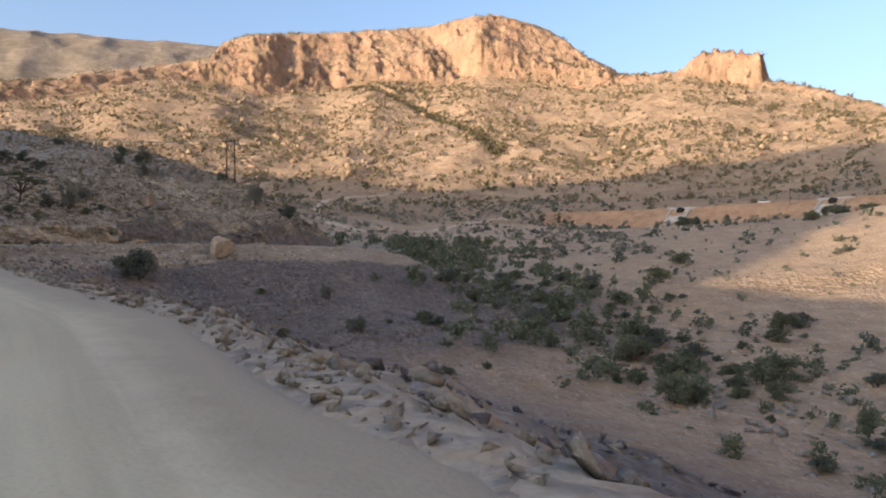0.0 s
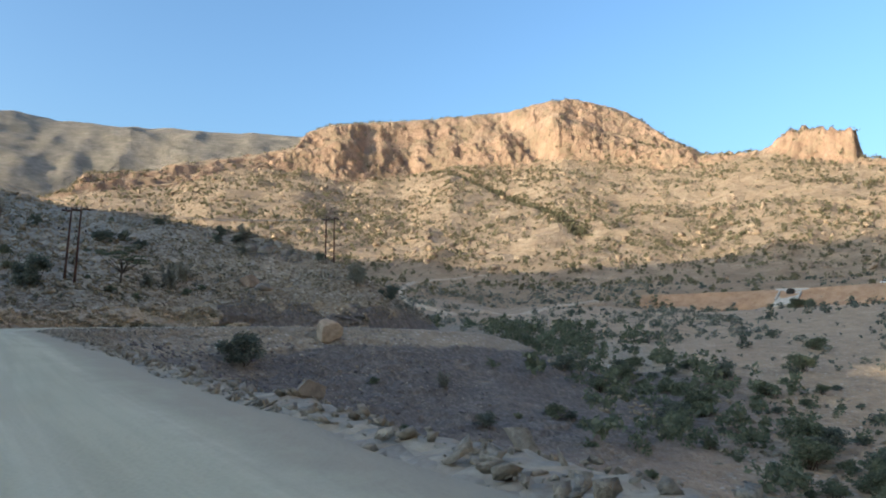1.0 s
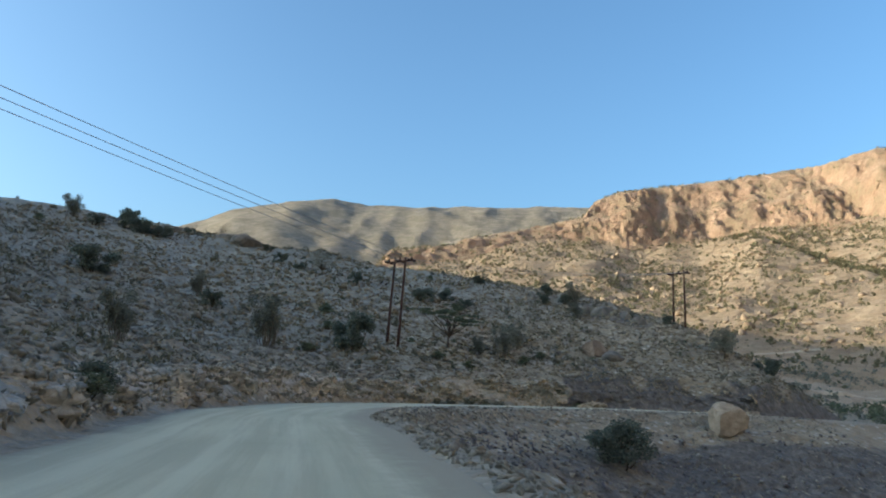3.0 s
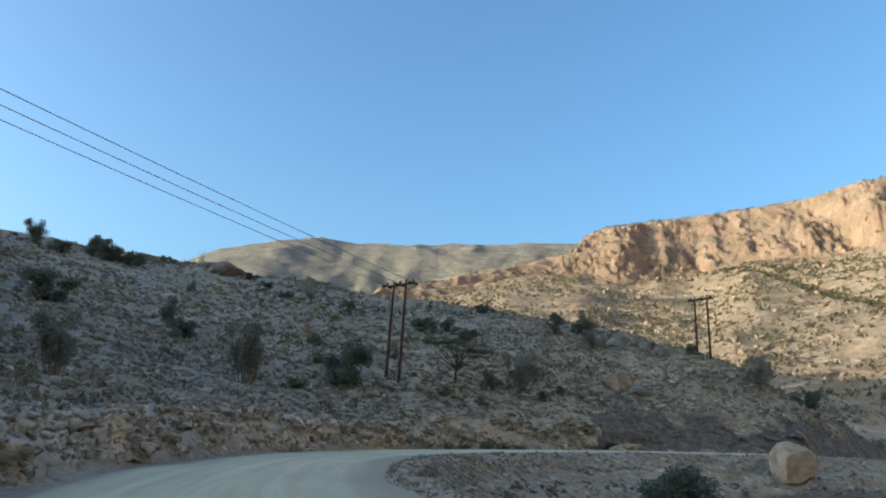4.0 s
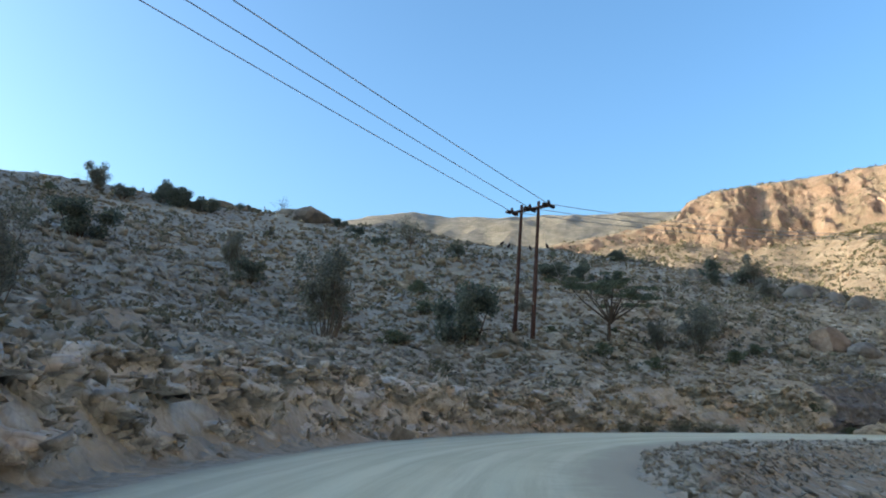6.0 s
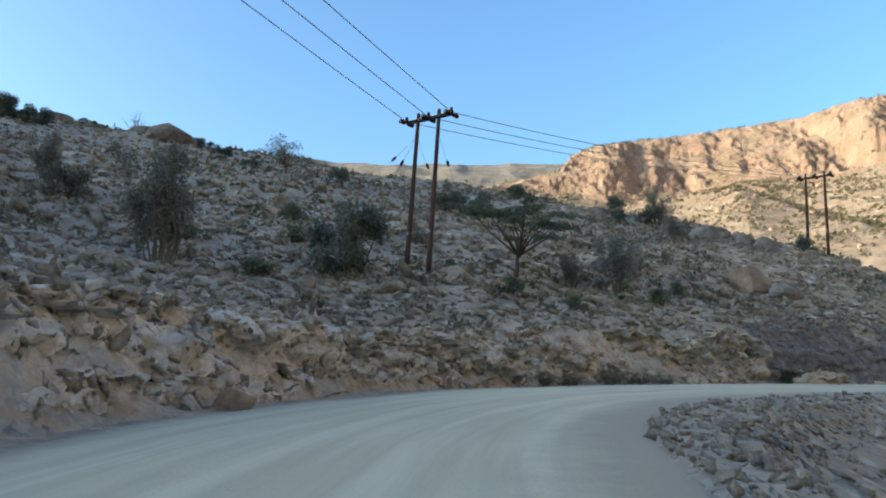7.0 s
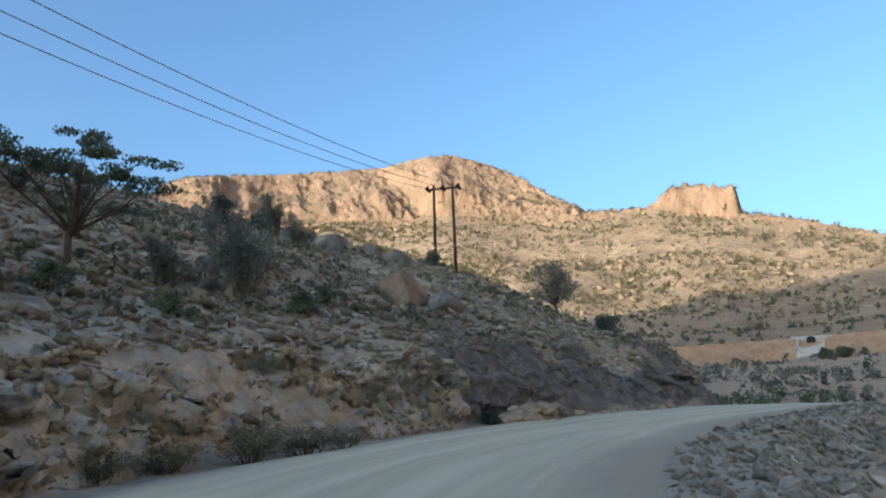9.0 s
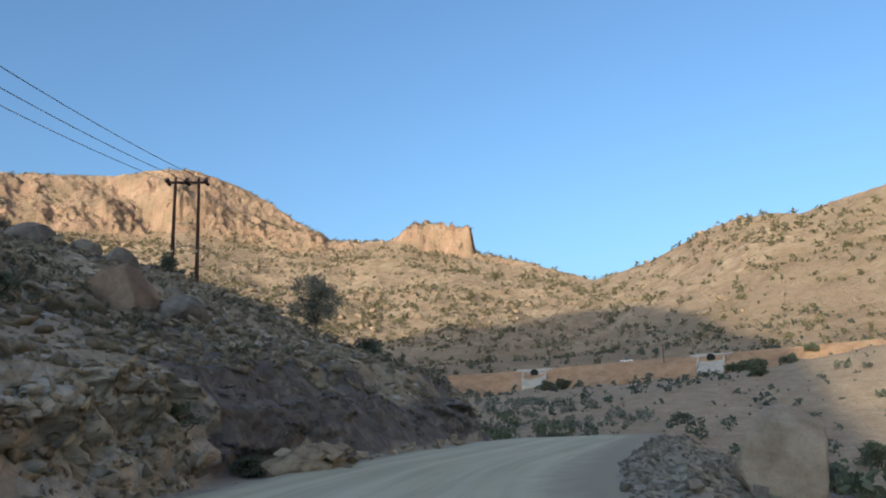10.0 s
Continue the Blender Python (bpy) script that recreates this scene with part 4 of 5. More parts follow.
def rock_material(name, dark, mid, light, island=True, brown=False):
    n = Nodes(name, 0.92)
    f = n.noise(2.5, 5, 0.65)
    col = n.ramp(f, (0.3, dark), (0.5, mid), (0.75, light))
    r = n.island() if island else n.random()
    col = n.mix(0.75, col, n.ramp(r, (0.0, 0.6), (0.5, 0.72), (1.0, 0.92)), 'MULTIPLY')
    if brown:
        col = n.mix(n.towards_bend(), col, n.mix(1.0, col, (0.96, 0.85, 0.70), 'MULTIPLY'))
    return n.done(col, n.math('ADD', n.noise(7.0, 4, 0.7), n.noise(28.0, 3, 0.7)), 0.7, 0.08)


M_STONE = rock_material("hill_stone", (0.241, 0.236, 0.207), (0.333, 0.328, 0.293), (0.437, 0.431, 0.385), True, True)
M_BERM = rock_material("berm_stone", (0.22, 0.20, 0.16), (0.36, 0.33, 0.27), (0.56, 0.52, 0.44))
M_STONE_BANK = rock_material("bank_stone", (0.30, 0.285, 0.24), (0.49, 0.465, 0.40), (0.70, 0.67, 0.59), True, True)
M_STONE_ONE = rock_material("loose_stone", (0.24, 0.215, 0.18), (0.40, 0.36, 0.30), (0.58, 0.525, 0.44), False)
M_STONE_BANK_ONE = rock_material("bank_block", (0.272, 0.25, 0.213), (0.446, 0.418, 0.364), (0.621, 0.602, 0.549), False, True)
M_STONE_DARK = rock_material("dark_stone", (0.095, 0.0874, 0.095), (0.19, 0.175, 0.18), (0.361, 0.323, 0.314))
M_STONE_FAR = rock_material("mountain_stone", (0.30, 0.21, 0.145), (0.41, 0.31, 0.22), (0.50, 0.395, 0.295))

def chip(seed, points):
    """An angular broken stone, about 1 across: corners and flat faces."""
    r = random.Random(seed)
    bm = bmesh.new()
    for _ in range(points):
        v = Vector((r.uniform(-1, 1), r.uniform(-1, 1), r.uniform(-1, 1)))
        m = max(abs(v.x), abs(v.y), abs(v.z))
        bm.verts.new(v / m * r.uniform(0.66, 1.0) * 0.5)
    res = bmesh.ops.convex_hull(bm, input=list(bm.verts))
    loose = [v for v in bm.verts if not v.link_faces]
    bmesh.ops.delete(bm, geom=loose, context='VERTS')
    bmesh.ops.triangulate(bm, faces=list(bm.faces))
    bmesh.ops.recalc_face_normals(bm, faces=list(bm.faces))
    return bm


CHIPS = []
for k in range(16):
    bm = chip(300 + k, 7)
    bm.verts.index_update()
    CHIPS.append((np.array([v.co[:] for v in bm.verts]), np.array([[v.index for v in f.verts] for f in bm.faces])))
    bm.free()


def many_rocks(name, x, y, size, mat, label, category, flat=0.55, sink=0.25, tilt=0.35, lift=0.0, z=None):
    """One mesh of angular stones that lie on the ground."""
    n = len(x)
    g = 0.4
    if z is None:
        z = ground_height(x, y)[0] + lift
        zx, zy = (ground_height(x + g, y)[0] - z + lift) / g, (ground_height(x, y + g)[0] - z + lift) / g
    else:
        zx, zy = np.zeros(n), np.zeros(n)
    zx, zy = np.clip(zx, -0.6, 0.6), np.clip(zy, -0.6, 0.6)
    allv, allf, count = [], [], 0
    for c, (cv, cf) in enumerate(CHIPS):
        i = np.arange(c, n, len(CHIPS))
        if not len(i):
            continue
        m = len(i)
        v = cv[None] * np.stack([0.9 + 0.8 * RNG.random(m), 0.7 + 0.4 * RNG.random(m), flat * (0.6 + 0.8 * RNG.random(m))], 1)[:, None]
        a, b = RNG.random(m) * 6.283, (RNG.random(m) - 0.5) * 2 * tilt
        cb, sb = np.cos(b)[:, None], np.sin(b)[:, None]
        v = np.stack([v[..., 0] * cb + v[..., 2] * sb, v[..., 1], -v[..., 0] * sb + v[..., 2] * cb], -1)
        ca, sa = np.cos(a)[:, None], np.sin(a)[:, None]
        v = np.stack([v[..., 0] * ca - v[..., 1] * sa, v[..., 0] * sa + v[..., 1] * ca, v[..., 2]], -1) * size[i, None, None]
        v[..., 2] += 0.6 * (v[..., 0] * zx[i, None] + v[..., 1] * zy[i, None])
        v[..., 0] += x[i, None]
        v[..., 1] += y[i, None]
        v[..., 2] += (z[i] + size[i] * flat * (0.5 - sink))[:, None]
        allv.append(v.reshape(-1, 3))
        allf.append((cf[None] + count + len(cv) * np.arange(m)[:, None, None]).reshape(-1, 3))
        count += m * len(cv)
    me = mesh_from(name, np.concatenate(allv), np.concatenate(allf), mat)
    return tagged(new(name, me), label, category, kind="stuff")


def along_road(n, lo, hi, d_lo, d_hi, power=1.0):
    """Random places beside the road, between two of its stations; d right of the middle positive."""
    i = RNG.integers(lo, hi, n)
    tx, ty = np.gradient(ROAD[:, 0]), np.gradient(ROAD[:, 1])
    ln = np.hypot(tx, ty)
    d = d_lo + (d_hi - d_lo) * RNG.random(n) ** power
    d = d - (d > 0) * (HALF - half_right(ROAD[i, 1]))
    j = (RNG.random(n) - 0.5) * 0.75
    return ROAD[i, 0] + ty[i] / ln[i] * d + tx[i] / ln[i] * j, ROAD[i, 1] - tx[i] / ln[i] * d + ty[i] / ln[i] * j


def sizes(n, lo, hi, power=3.0):
    return lo + (hi - lo) * RNG.random(n) ** power


ST0 = near_index(ROAD, -3.5, -0.3)
ST1 = near_index(ROAD, -30, 124)

# the stony hill
n = 130000
hx, hy = RNG.uniform(-140, -20, n), RNG.uniform(20, 190, n)
hd_ = to_line(hx, hy, ROAD)[0]
keep = (hd_ < -7.5) & (RNG.random(n) < np.clip(34 / np.maximum(-hd_, 1), 0.25, 1))
hx, hy = hx[keep], hy[keep]
many_rocks("hillside_stones", hx, hy, sizes(len(hx), 0.10, 0.75, 3.6), M_STONE, "scattered grey-brown flat stones on the hillside", "stones", 0.6, 0.25, 0.6)
n = 9000
hx, hy = RNG.uniform(-140, -25, n), RNG.uniform(35, 190, n)
hd_ = to_line(hx, hy, ROAD)[0]
keep = (hd_ < -11) & (fbm(hx / 13, hy / 13, 2, 24) + 0.5 * (RNG.random(n) - 0.5) > 0.05)
hx, hy = hx[keep], hy[keep]
many_rocks("hillside_blocks", hx, hy, sizes(len(hx), 0.4, 1.3, 2.6), M_STONE, "angular grey-brown rock blocks broken from the hillside ledges", "rocks", 0.8, 0.32, 0.5)
BANK = BANK_POINTS[0][BANK_POINTS[0][:, 3] < 0.3]
NOSE = BANK_POINTS[0][BANK_POINTS[0][:, 3] > 0.7]
pick = NOSE[RNG.integers(0, len(NOSE), 700)]
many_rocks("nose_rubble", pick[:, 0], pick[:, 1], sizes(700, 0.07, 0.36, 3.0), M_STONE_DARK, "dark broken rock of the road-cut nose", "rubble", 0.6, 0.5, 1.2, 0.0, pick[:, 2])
pick = BANK[RNG.integers(0, len(BANK), 24000)]
many_rocks("bank_rubble", pick[:, 0], pick[:, 1], sizes(24000, 0.05, 0.5, 3.0), M_STONE_BANK, "broken ochre rubble in the cut bank", "rubble", 0.6, 0.5, 1.2, 0.0, pick[:, 2])
pick = BANK[RNG.integers(0, len(BANK), 8000)]
many_rocks("bank_grey_rubble", pick[:, 0], pick[:, 1], sizes(8000, 0.05, 0.45, 2.8), M_STONE, "grey broken stones in the cut bank", "rubble", 0.5, 0.5, 1.2, 0.0, pick[:, 2])
many_rocks("berm_gravel", *along_road(15000, ST0, ST1, HALF - 0.1, HALF + 3.2), sizes(15000, 0.03, 0.30, 3.4), M_BERM, "small loose stones heaped along the road edge", "gravel", 0.6, 0.3, 0.9)
many_rocks("slope_rubble", *along_road(9000, ST0, ST1, HALF + 1.2, HALF + 24, 1.3), sizes(9000, 0.07, 0.62, 4.5), M_BERM, "angular grey rubble on the slope below the road", "rubble", 0.5, 0.35, 0.9)
many_rocks("slope_dark_rubble", *along_road(9000, ST0, ST1, HALF + 4.5, HALF + 36, 1.3), sizes(9000, 0.08, 0.5, 3.2), M_STONE_DARK, "dark angular rubble on the slope below the road", "rubble", 0.75, 0.3, 0.9)
many_rocks("bank_top_stones", *along_road(14000, ST0 + 20, ST1, -HALF - 15, -HALF - 3.6, 0.6), sizes(14000, 0.05, 0.34, 3.2), M_STONE, "small angular stones strewn above the cut bank", "stones", 0.55, 0.3, 0.6)
many_rocks("road_pebbles", *along_road(900, ST0, ST1, -HALF + 0.1, HALF - 0.1), sizes(900, 0.03, 0.09), M_STONE, "loose pebbles on the gravel road", "pebbles", 0.5, -0.9)
n = 2600
vx, vy = RNG.uniform(-10, 60, n), RNG.uniform(30, 230, n)
vb = to_line(vx, vy, BED)[0]
keep = (np.abs(vb) < 9 + 8 * RNG.random(n)) & (to_line(vx, vy, ROAD)[0] > 12)
many_rocks("stream_stones", vx[keep], vy[keep], sizes(int(keep.sum()), 0.4, 2.2, 2.5), M_STONE, "pale stones strewn along the dry stream bed", "stones", 0.55, 0.3)


def rock_mesh(seed):
    bm = chip(seed, 12)
    for v in bm.verts:
        v.co *= 1 + 0.12 * noise.noise(v.co * 3 + Vector((seed, 0, 0)))
    me = bpy.data.meshes.new("stone")
    bm.to_mesh(me)
    bm.free()
    return me


STONES = [rock_mesh(s) for s in range(9)]
for me in STONES:
    me.materials.append(M_STONE_ONE)
BLOCKS = [rock_mesh(40 + s) for s in range(7)]
for me in BLOCKS:
    me.materials.append(M_STONE_BANK_ONE)


def place_stones(parent, meshes, x, y, size, sink=0.3, flat=(0.55, 0.85), z=None):
    z = ground_height(x, y)[0] if z is None else z
    for i in range(len(x)):
        ob = new("stone", meshes[i % len(meshes)])
        s = float(size[i])
        fl = RNG.uniform(*flat)
        ob.matrix_world = Matrix.LocRotScale((x[i], y[i], z[i] + s * fl * (0.5 - sink)), Euler((RNG.uniform(-0.4, 0.4), RNG.uniform(-0.4, 0.4), RNG.uniform(0, 6.28))),
                                             (s * RNG.uniform(0.9, 1.4), s * RNG.uniform(0.8, 1.1), s * fl))
        ob.parent = parent


berm = tagged(new("rock_berm"), "row of loose grey boulders and stones edging the gravel road", "rock berm")
bx, by = along_road(230, ST0, ST1, HALF + 0.5, HALF + 3.4)
place_stones(berm, STONES, bx, by, sizes(230, 0.14, 0.52, 2.8) * (0.42 + 0.58 * step(15, 60, by)))
# the larger stones that stand out in the row
place_stones(berm, STONES, np.array([-11.5, -21.5, -21.0, -20.4, -22.4, -46.6, -47.2, -45.5, -39.5]), np.array([20.2, 34.2, 33.6, 33.1, 35.4, 93.5, 91.6, 95.4, 103.2]),
             np.array([0.62, 0.5, 0.42, 0.4, 0.45, 0.7, 0.55, 0.6, 0.5]), 0.15)
pick = BANK[RNG.integers(0, len(BANK), 220)]
place_stones(ground, BLOCKS, pick[:, 0], pick[:, 1], sizes(220, 0.3, 0.85, 2.6), 0.5, (0.5, 1.0), pick[:, 2])
place_stones(ground, BLOCKS, np.array([-60.9, -61.3]), np.array([77.0, 76.2]), np.array([0.8, 0.5]), 0.2)


def rubble_heap(x, y, wide, high, turn):
    """A low heap of pale broken stone tipped at the foot of the bank."""
    heap = tagged(new("rubble_heap"), "low heap of pale tan broken stone below the bank", "rubble heap")
    heap.location = (x, y, ground_at(x, y))
    bm = bmesh.new()
    bmesh.ops.create_icosphere(bm, subdivisions=4, radius=0.5)
    for v in bm.verts:
        v.co *= 1 + 0.35 * noise.noise(v.co * 3.1) + 0.14 * noise.noise(v.co * 9.0)
        v.co = Matrix.Rotation(turn, 3, 'Z') @ Vector((v.co.x * wide, v.co.y * wide * 0.55, v.co.z * high * 2))
    part("mound", bm, M_STONE_BANK_ONE, heap)
    for i in range(46):
        a, d = RNG.uniform(0, 6.283), math.sqrt(RNG.random()) * 0.62
        p = Matrix.Rotation(turn, 3, 'Z') @ Vector((math.cos(a) * d * wide, math.sin(a) * d * wide * 0.6, 0))
        s = float(sizes(1, 0.14, 0.6, 2.2)[0])
        z = max(high * 0.95 * math.sqrt(max(0.0, 1 - (d / 0.52) ** 2)), ground_at(x + p.x, y + p.y) - heap.location.z)
        ob = new("stone", BLOCKS[i % len(BLOCKS)])
        ob.matrix_world = Matrix.LocRotScale((p.x, p.y, z + 0.1 * s), Euler((RNG.uniform(-0.5, 0.5), RNG.uniform(-0.5, 0.5), RNG.uniform(0, 6.28))), (s * 1.2, s, s * 0.7))
        ob.parent = heap
    return heap


rubble_heap(-48.3, 110.7, 3.4, 0.75, 0.75)
# stones strewn on from the heap along the foot of the dark nose
foot = tagged(new("fallen_stones"), "pale fallen stones along the foot of the dark bank", "stones")
i = np.linspace(near_index(ROAD, -46, 108), near_index(ROAD, -34, 120), 26).astype(int)
gx_, gy_ = np.gradient(ROAD[:, 0]), np.gradient(ROAD[:, 1])
ln = np.hypot(gx_, gy_)
d = HALF + RNG.uniform(0.3, 1.3, 26)
place_stones(foot, BLOCKS, ROAD[i, 0] - gy_[i] / ln[i] * d, ROAD[i, 1] + gx_[i] / ln[i] * d, sizes(26, 0.22, 0.7, 2.0), 0.2)


def big_rock(name, loc, size, seed, mat, label, turn=0.0, cuts=5, sub=5):
    bm = bmesh.new()
    bmesh.ops.create_icosphere(bm, subdivisions=sub, radius=0.5)
    r = random.Random(seed)
    off = Vector((r.random() * 50, r.random() * 50, r.random() * 50))
    planes = [(Vector((r.uniform(-1, 1), r.uniform(-1, 1), r.uniform(-0.4, 1))).normalized(), r.uniform(0.28, 0.40)) for _ in range(cuts)]
    for v in bm.verts:
        v.co *= 1 + 0.22 * noise.noise(v.co * 1.8 + off)
        for nrm, lim in planes:
            k = v.co.dot(nrm)
            if k > lim:
                v.co -= nrm * (k - lim) * 0.92
        v.co *= 1 + 0.05 * noise.noise(v.co * 7 + off) + 0.025 * noise.noise(v.co * 17 + off)
    me = bpy.data.meshes.new(name)
    bm.to_mesh(me)
    bm.free()
    me.materials.append(mat)
    ob = new(name, me)
    ob.matrix_world = Matrix.LocRotScale(loc, Euler((0, 0, radians(turn))), size)
    return tagged(ob, label, "rock")


def boulder_material(name, a, b, c):
    n = Nodes(name, 0.9)
    m, f = n.noise(0.9, 5, 0.65), n.noise(6.0, 5, 0.7)
    col = n.ramp(m, (0.3, a), (0.5, b), (0.72, c))
    col = n.mix(n.ramp(f, (0.55, 0.0), (0.75, 0.5)), col, tuple(v * 0.6 for v in a))
    return n.done(col, n.math('ADD', m, n.math('MULTIPLY', f, 0.4)), 0.7, 0.15)


M_BOULDER = boulder_material("pale_boulder", (0.24, 0.20, 0.15), (0.36, 0.30, 0.23), (0.48, 0.41, 0.325))
M_ORANGE_ROCK = boulder_material("orange_rock", (0.16, 0.12, 0.09), (0.24, 0.185, 0.14), (0.33, 0.27, 0.21))
M_GREY_ROCK = boulder_material("grey_rock", (0.11, 0.105, 0.095), (0.17, 0.16, 0.145), (0.25, 0.235, 0.21))
big_rock("boulder", (-34.1, 106.8, -1.0), (3.8, 3.3, 3.4), 5, M_BOULDER, "large pale tan boulder below the edge of the road bend", 30)
big_rock("rock_outcrop", (-52.6, 126.4, ground_at(-52.6, 126.4) + 0.75), (3.4, 3.0, 2.8), 12, M_ORANGE_ROCK, "orange-brown rock outcrop with a dark hollow", 15)
big_rock("rock_outcrop", (-50.4, 125.8, ground_at(-50.4, 125.8) + 0.3), (3.4, 2.6, 1.7), 15, M_GREY_ROCK, "low grey rock ledge beside the outcrop", 60)
for x, y, sx, sz, sd in ((-116, 127.5, 8.0, 4.0, 21), (-119.5, 127, 6.0, 3.0, 22), (-127, 121, 5.0, 3.2, 23), (-134, 116.5, 4.5, 3.6, 24), (-70, 148, 3.0, 2.2, 25), (-62, 150, 4.2, 3.0, 26), (-58.2, 149.5, 4.6, 3.4, 31), (-52.5, 148.5, 3.6, 3.2, 32), (-55, 150, 2.8, 2.6, 27), (-66, 117, 2.6, 2.0, 28), (-63, 119, 2.0, 1.6, 29)):
    big_rock("rock", (x, y, ground_at(x, y) - sz * 0.08), (sx, sx * 0.8, sz), sd, M_GREY_ROCK, "smooth weathered grey rock on the crest of the hill", sd * 40, 4, 3)


# ---------------------------------------------------------------- plants
def leaf_material(name, a, b, c):
    n = Nodes(name, 0.75)
    col = n.ramp(n.island(), (0.0, a), (0.5, b), (1.0, c))
    col = n.mix(0.4, col, n.ramp(n.random(), (0.0, 0.55), (1.0, 1.0)), 'MULTIPLY')
    m = n.done(col)
    thin, both = n.put("ShaderNodeBsdfTranslucent"), n.put("ShaderNodeMixShader", **{"0": 0.4})
    n.t.links.new(col, thin.inputs["Color"])
    n.t.links.new(n.b.outputs[0], both.inputs[1])
    n.t.links.new(thin.outputs[0], both.inputs[2])
    n.t.links.new(both.outputs[0], n.t.nodes["Material Output"].inputs["Surface"])
    return m


M_LEAF_DARK = leaf_material("dark_olive_leaves", (0.09, 0.112, 0.09), (0.14, 0.163, 0.13), (0.205, 0.225, 0.178))
M_LEAF_GREEN = leaf_material("green_leaves", (0.11, 0.135, 0.085), (0.16, 0.185, 0.12), (0.22, 0.24, 0.16))
M_LEAF_GREY = leaf_material("grey_green_leaves", (0.15, 0.16, 0.13), (0.215, 0.225, 0.185), (0.29, 0.295, 0.24))
M_GRASS = leaf_material("pale_grass", (0.15, 0.155, 0.10), (0.21, 0.215, 0.14), (0.28, 0.27, 0.19))
M_TWIG = plain_material("grey_brown_bark", (0.085, 0.065, 0.05), 0.9)
M_TWIG_DRY = plain_material("dry_twigs", (0.13, 0.11, 0.09), 0.9)


def leaves(name, clumps, count, size, mat, parent, seed, label=""):
    """Small leaf blades in and round the clumps (centre, radius in x, y, z)."""
    rng = np.random.default_rng(seed)
    w = np.array([c[1][0] * c[1][1] * c[1][2] for c in clumps]) ** 0.6
    which = rng.choice(len(clumps), count, p=w / w.sum())
    cen = np.array([c[0] for c in clumps])[which]
    rad = np.array([c[1] for c in clumps])[which]
    d = rng.normal(size=(count, 3))
    d /= np.linalg.norm(d, axis=1)[:, None]
    p = cen + d * rad * (rng.random(count) ** 0.45)[:, None]
    a = rng.normal(size=(count, 3))
    a /= np.linalg.norm(a, axis=1)[:, None]
    b = np.cross(a, rng.normal(size=(count, 3)))
    b /= np.linalg.norm(b, axis=1)[:, None]
    s = (size * (0.6 + 0.8 * rng.random(count)))[:, None]
    v = np.stack([p - a * s, p + b * s * 0.45, p + a * s, p - b * s * 0.45], 1).reshape(-1, 3)
    v[:, 2] = np.maximum(v[:, 2], 0.02)
    me = mesh_from(name, v, np.arange(count * 4).reshape(-1, 4), mat)
    ob = new(name, me)
    ob.parent = parent
    return tagged(ob, label)


def limbs(name, ends, base_r, mat, parent, seed, start=(0, 0, -0.3), fork=0.25):
    r = random.Random(seed)
    bm = bmesh.new()
    for e in ends:
        e = Vector(e)
        s = Vector(start) + Vector((r.uniform(-1, 1), r.uniform(-1, 1), 0)) * base_r * 1.2
        m = s.lerp(e, 0.5) + Vector((r.uniform(-1, 1), r.uniform(-1, 1), r.uniform(-0.2, 0.6))) * fork * (e - s).length * 0.5
        tube(bm, [s, s.lerp(m, 0.6), m, m.lerp(e, 0.55) + Vector((r.uniform(-1, 1), r.uniform(-1, 1), r.uniform(-1, 1))) * 0.05 * (e - s).length, e],
             [base_r, base_r * 0.75, base_r * 0.5, base_r * 0.3, base_r * 0.1], 5, False)
        for _ in range(3):
            t0 = m.lerp(e, r.uniform(0.0, 0.7))
            t1 = t0 + Vector((r.uniform(-1, 1), r.uniform(-1, 1), r.uniform(-0.1, 0.8))) * (e - s).length * 0.28
            tube(bm, [t0, t0.lerp(t1, 0.5) + Vector((0, 0, 0.03)), t1], [base_r * 0.3, base_r * 0.2, base_r * 0.06], 4, False)
    return part(name, bm, mat, parent)


def dense_bush(seed, mat, label, count=1500, leaf=0.085):
    """About 1 m high and 1.15 m wide; scaled where it stands."""
    r = random.Random(seed)
    thing = tagged(new("shrub"), label, "shrub")
    cl = []
    for k in range(16):
        a, d = r.uniform(0, 6.28), r.uniform(0.03, 0.42)
        cl.append(((math.cos(a) * d, math.sin(a) * d, r.uniform(0.15, 0.78) * (1 - 0.6 * d)), (r.uniform(0.13, 0.24), r.uniform(0.13, 0.24), r.uniform(0.10, 0.2))))
    limbs("stem", [c[0] for c in cl[:7]], 0.022, M_TWIG, thing, seed)
    leaves("crown", cl, count, leaf * 0.45, mat, thing, seed)
    return thing


def wispy_bush(seed, mat, label, count=900):
    """About 1 m high and 0.8 m wide, thin and see-through."""
    r = random.Random(seed)
    thing = tagged(new("shrub"), label, "shrub")
    ends = []
    for k in range(16):
        a, d = r.uniform(0, 6.28), r.uniform(0.08, 0.40)
        ends.append((math.cos(a) * d, math.sin(a) * d, r.uniform(0.45, 1.0)))
    limbs("stem", ends, 0.014, M_TWIG_DRY, thing, seed)
    leaves("crown", [(e, (0.13, 0.13, 0.17)) for e in ends] + [((e[0] * 0.6, e[1] * 0.6, e[2] * 0.6), (0.10, 0.10, 0.15)) for e in ends], count, 0.020, mat, thing, seed)
    return thing


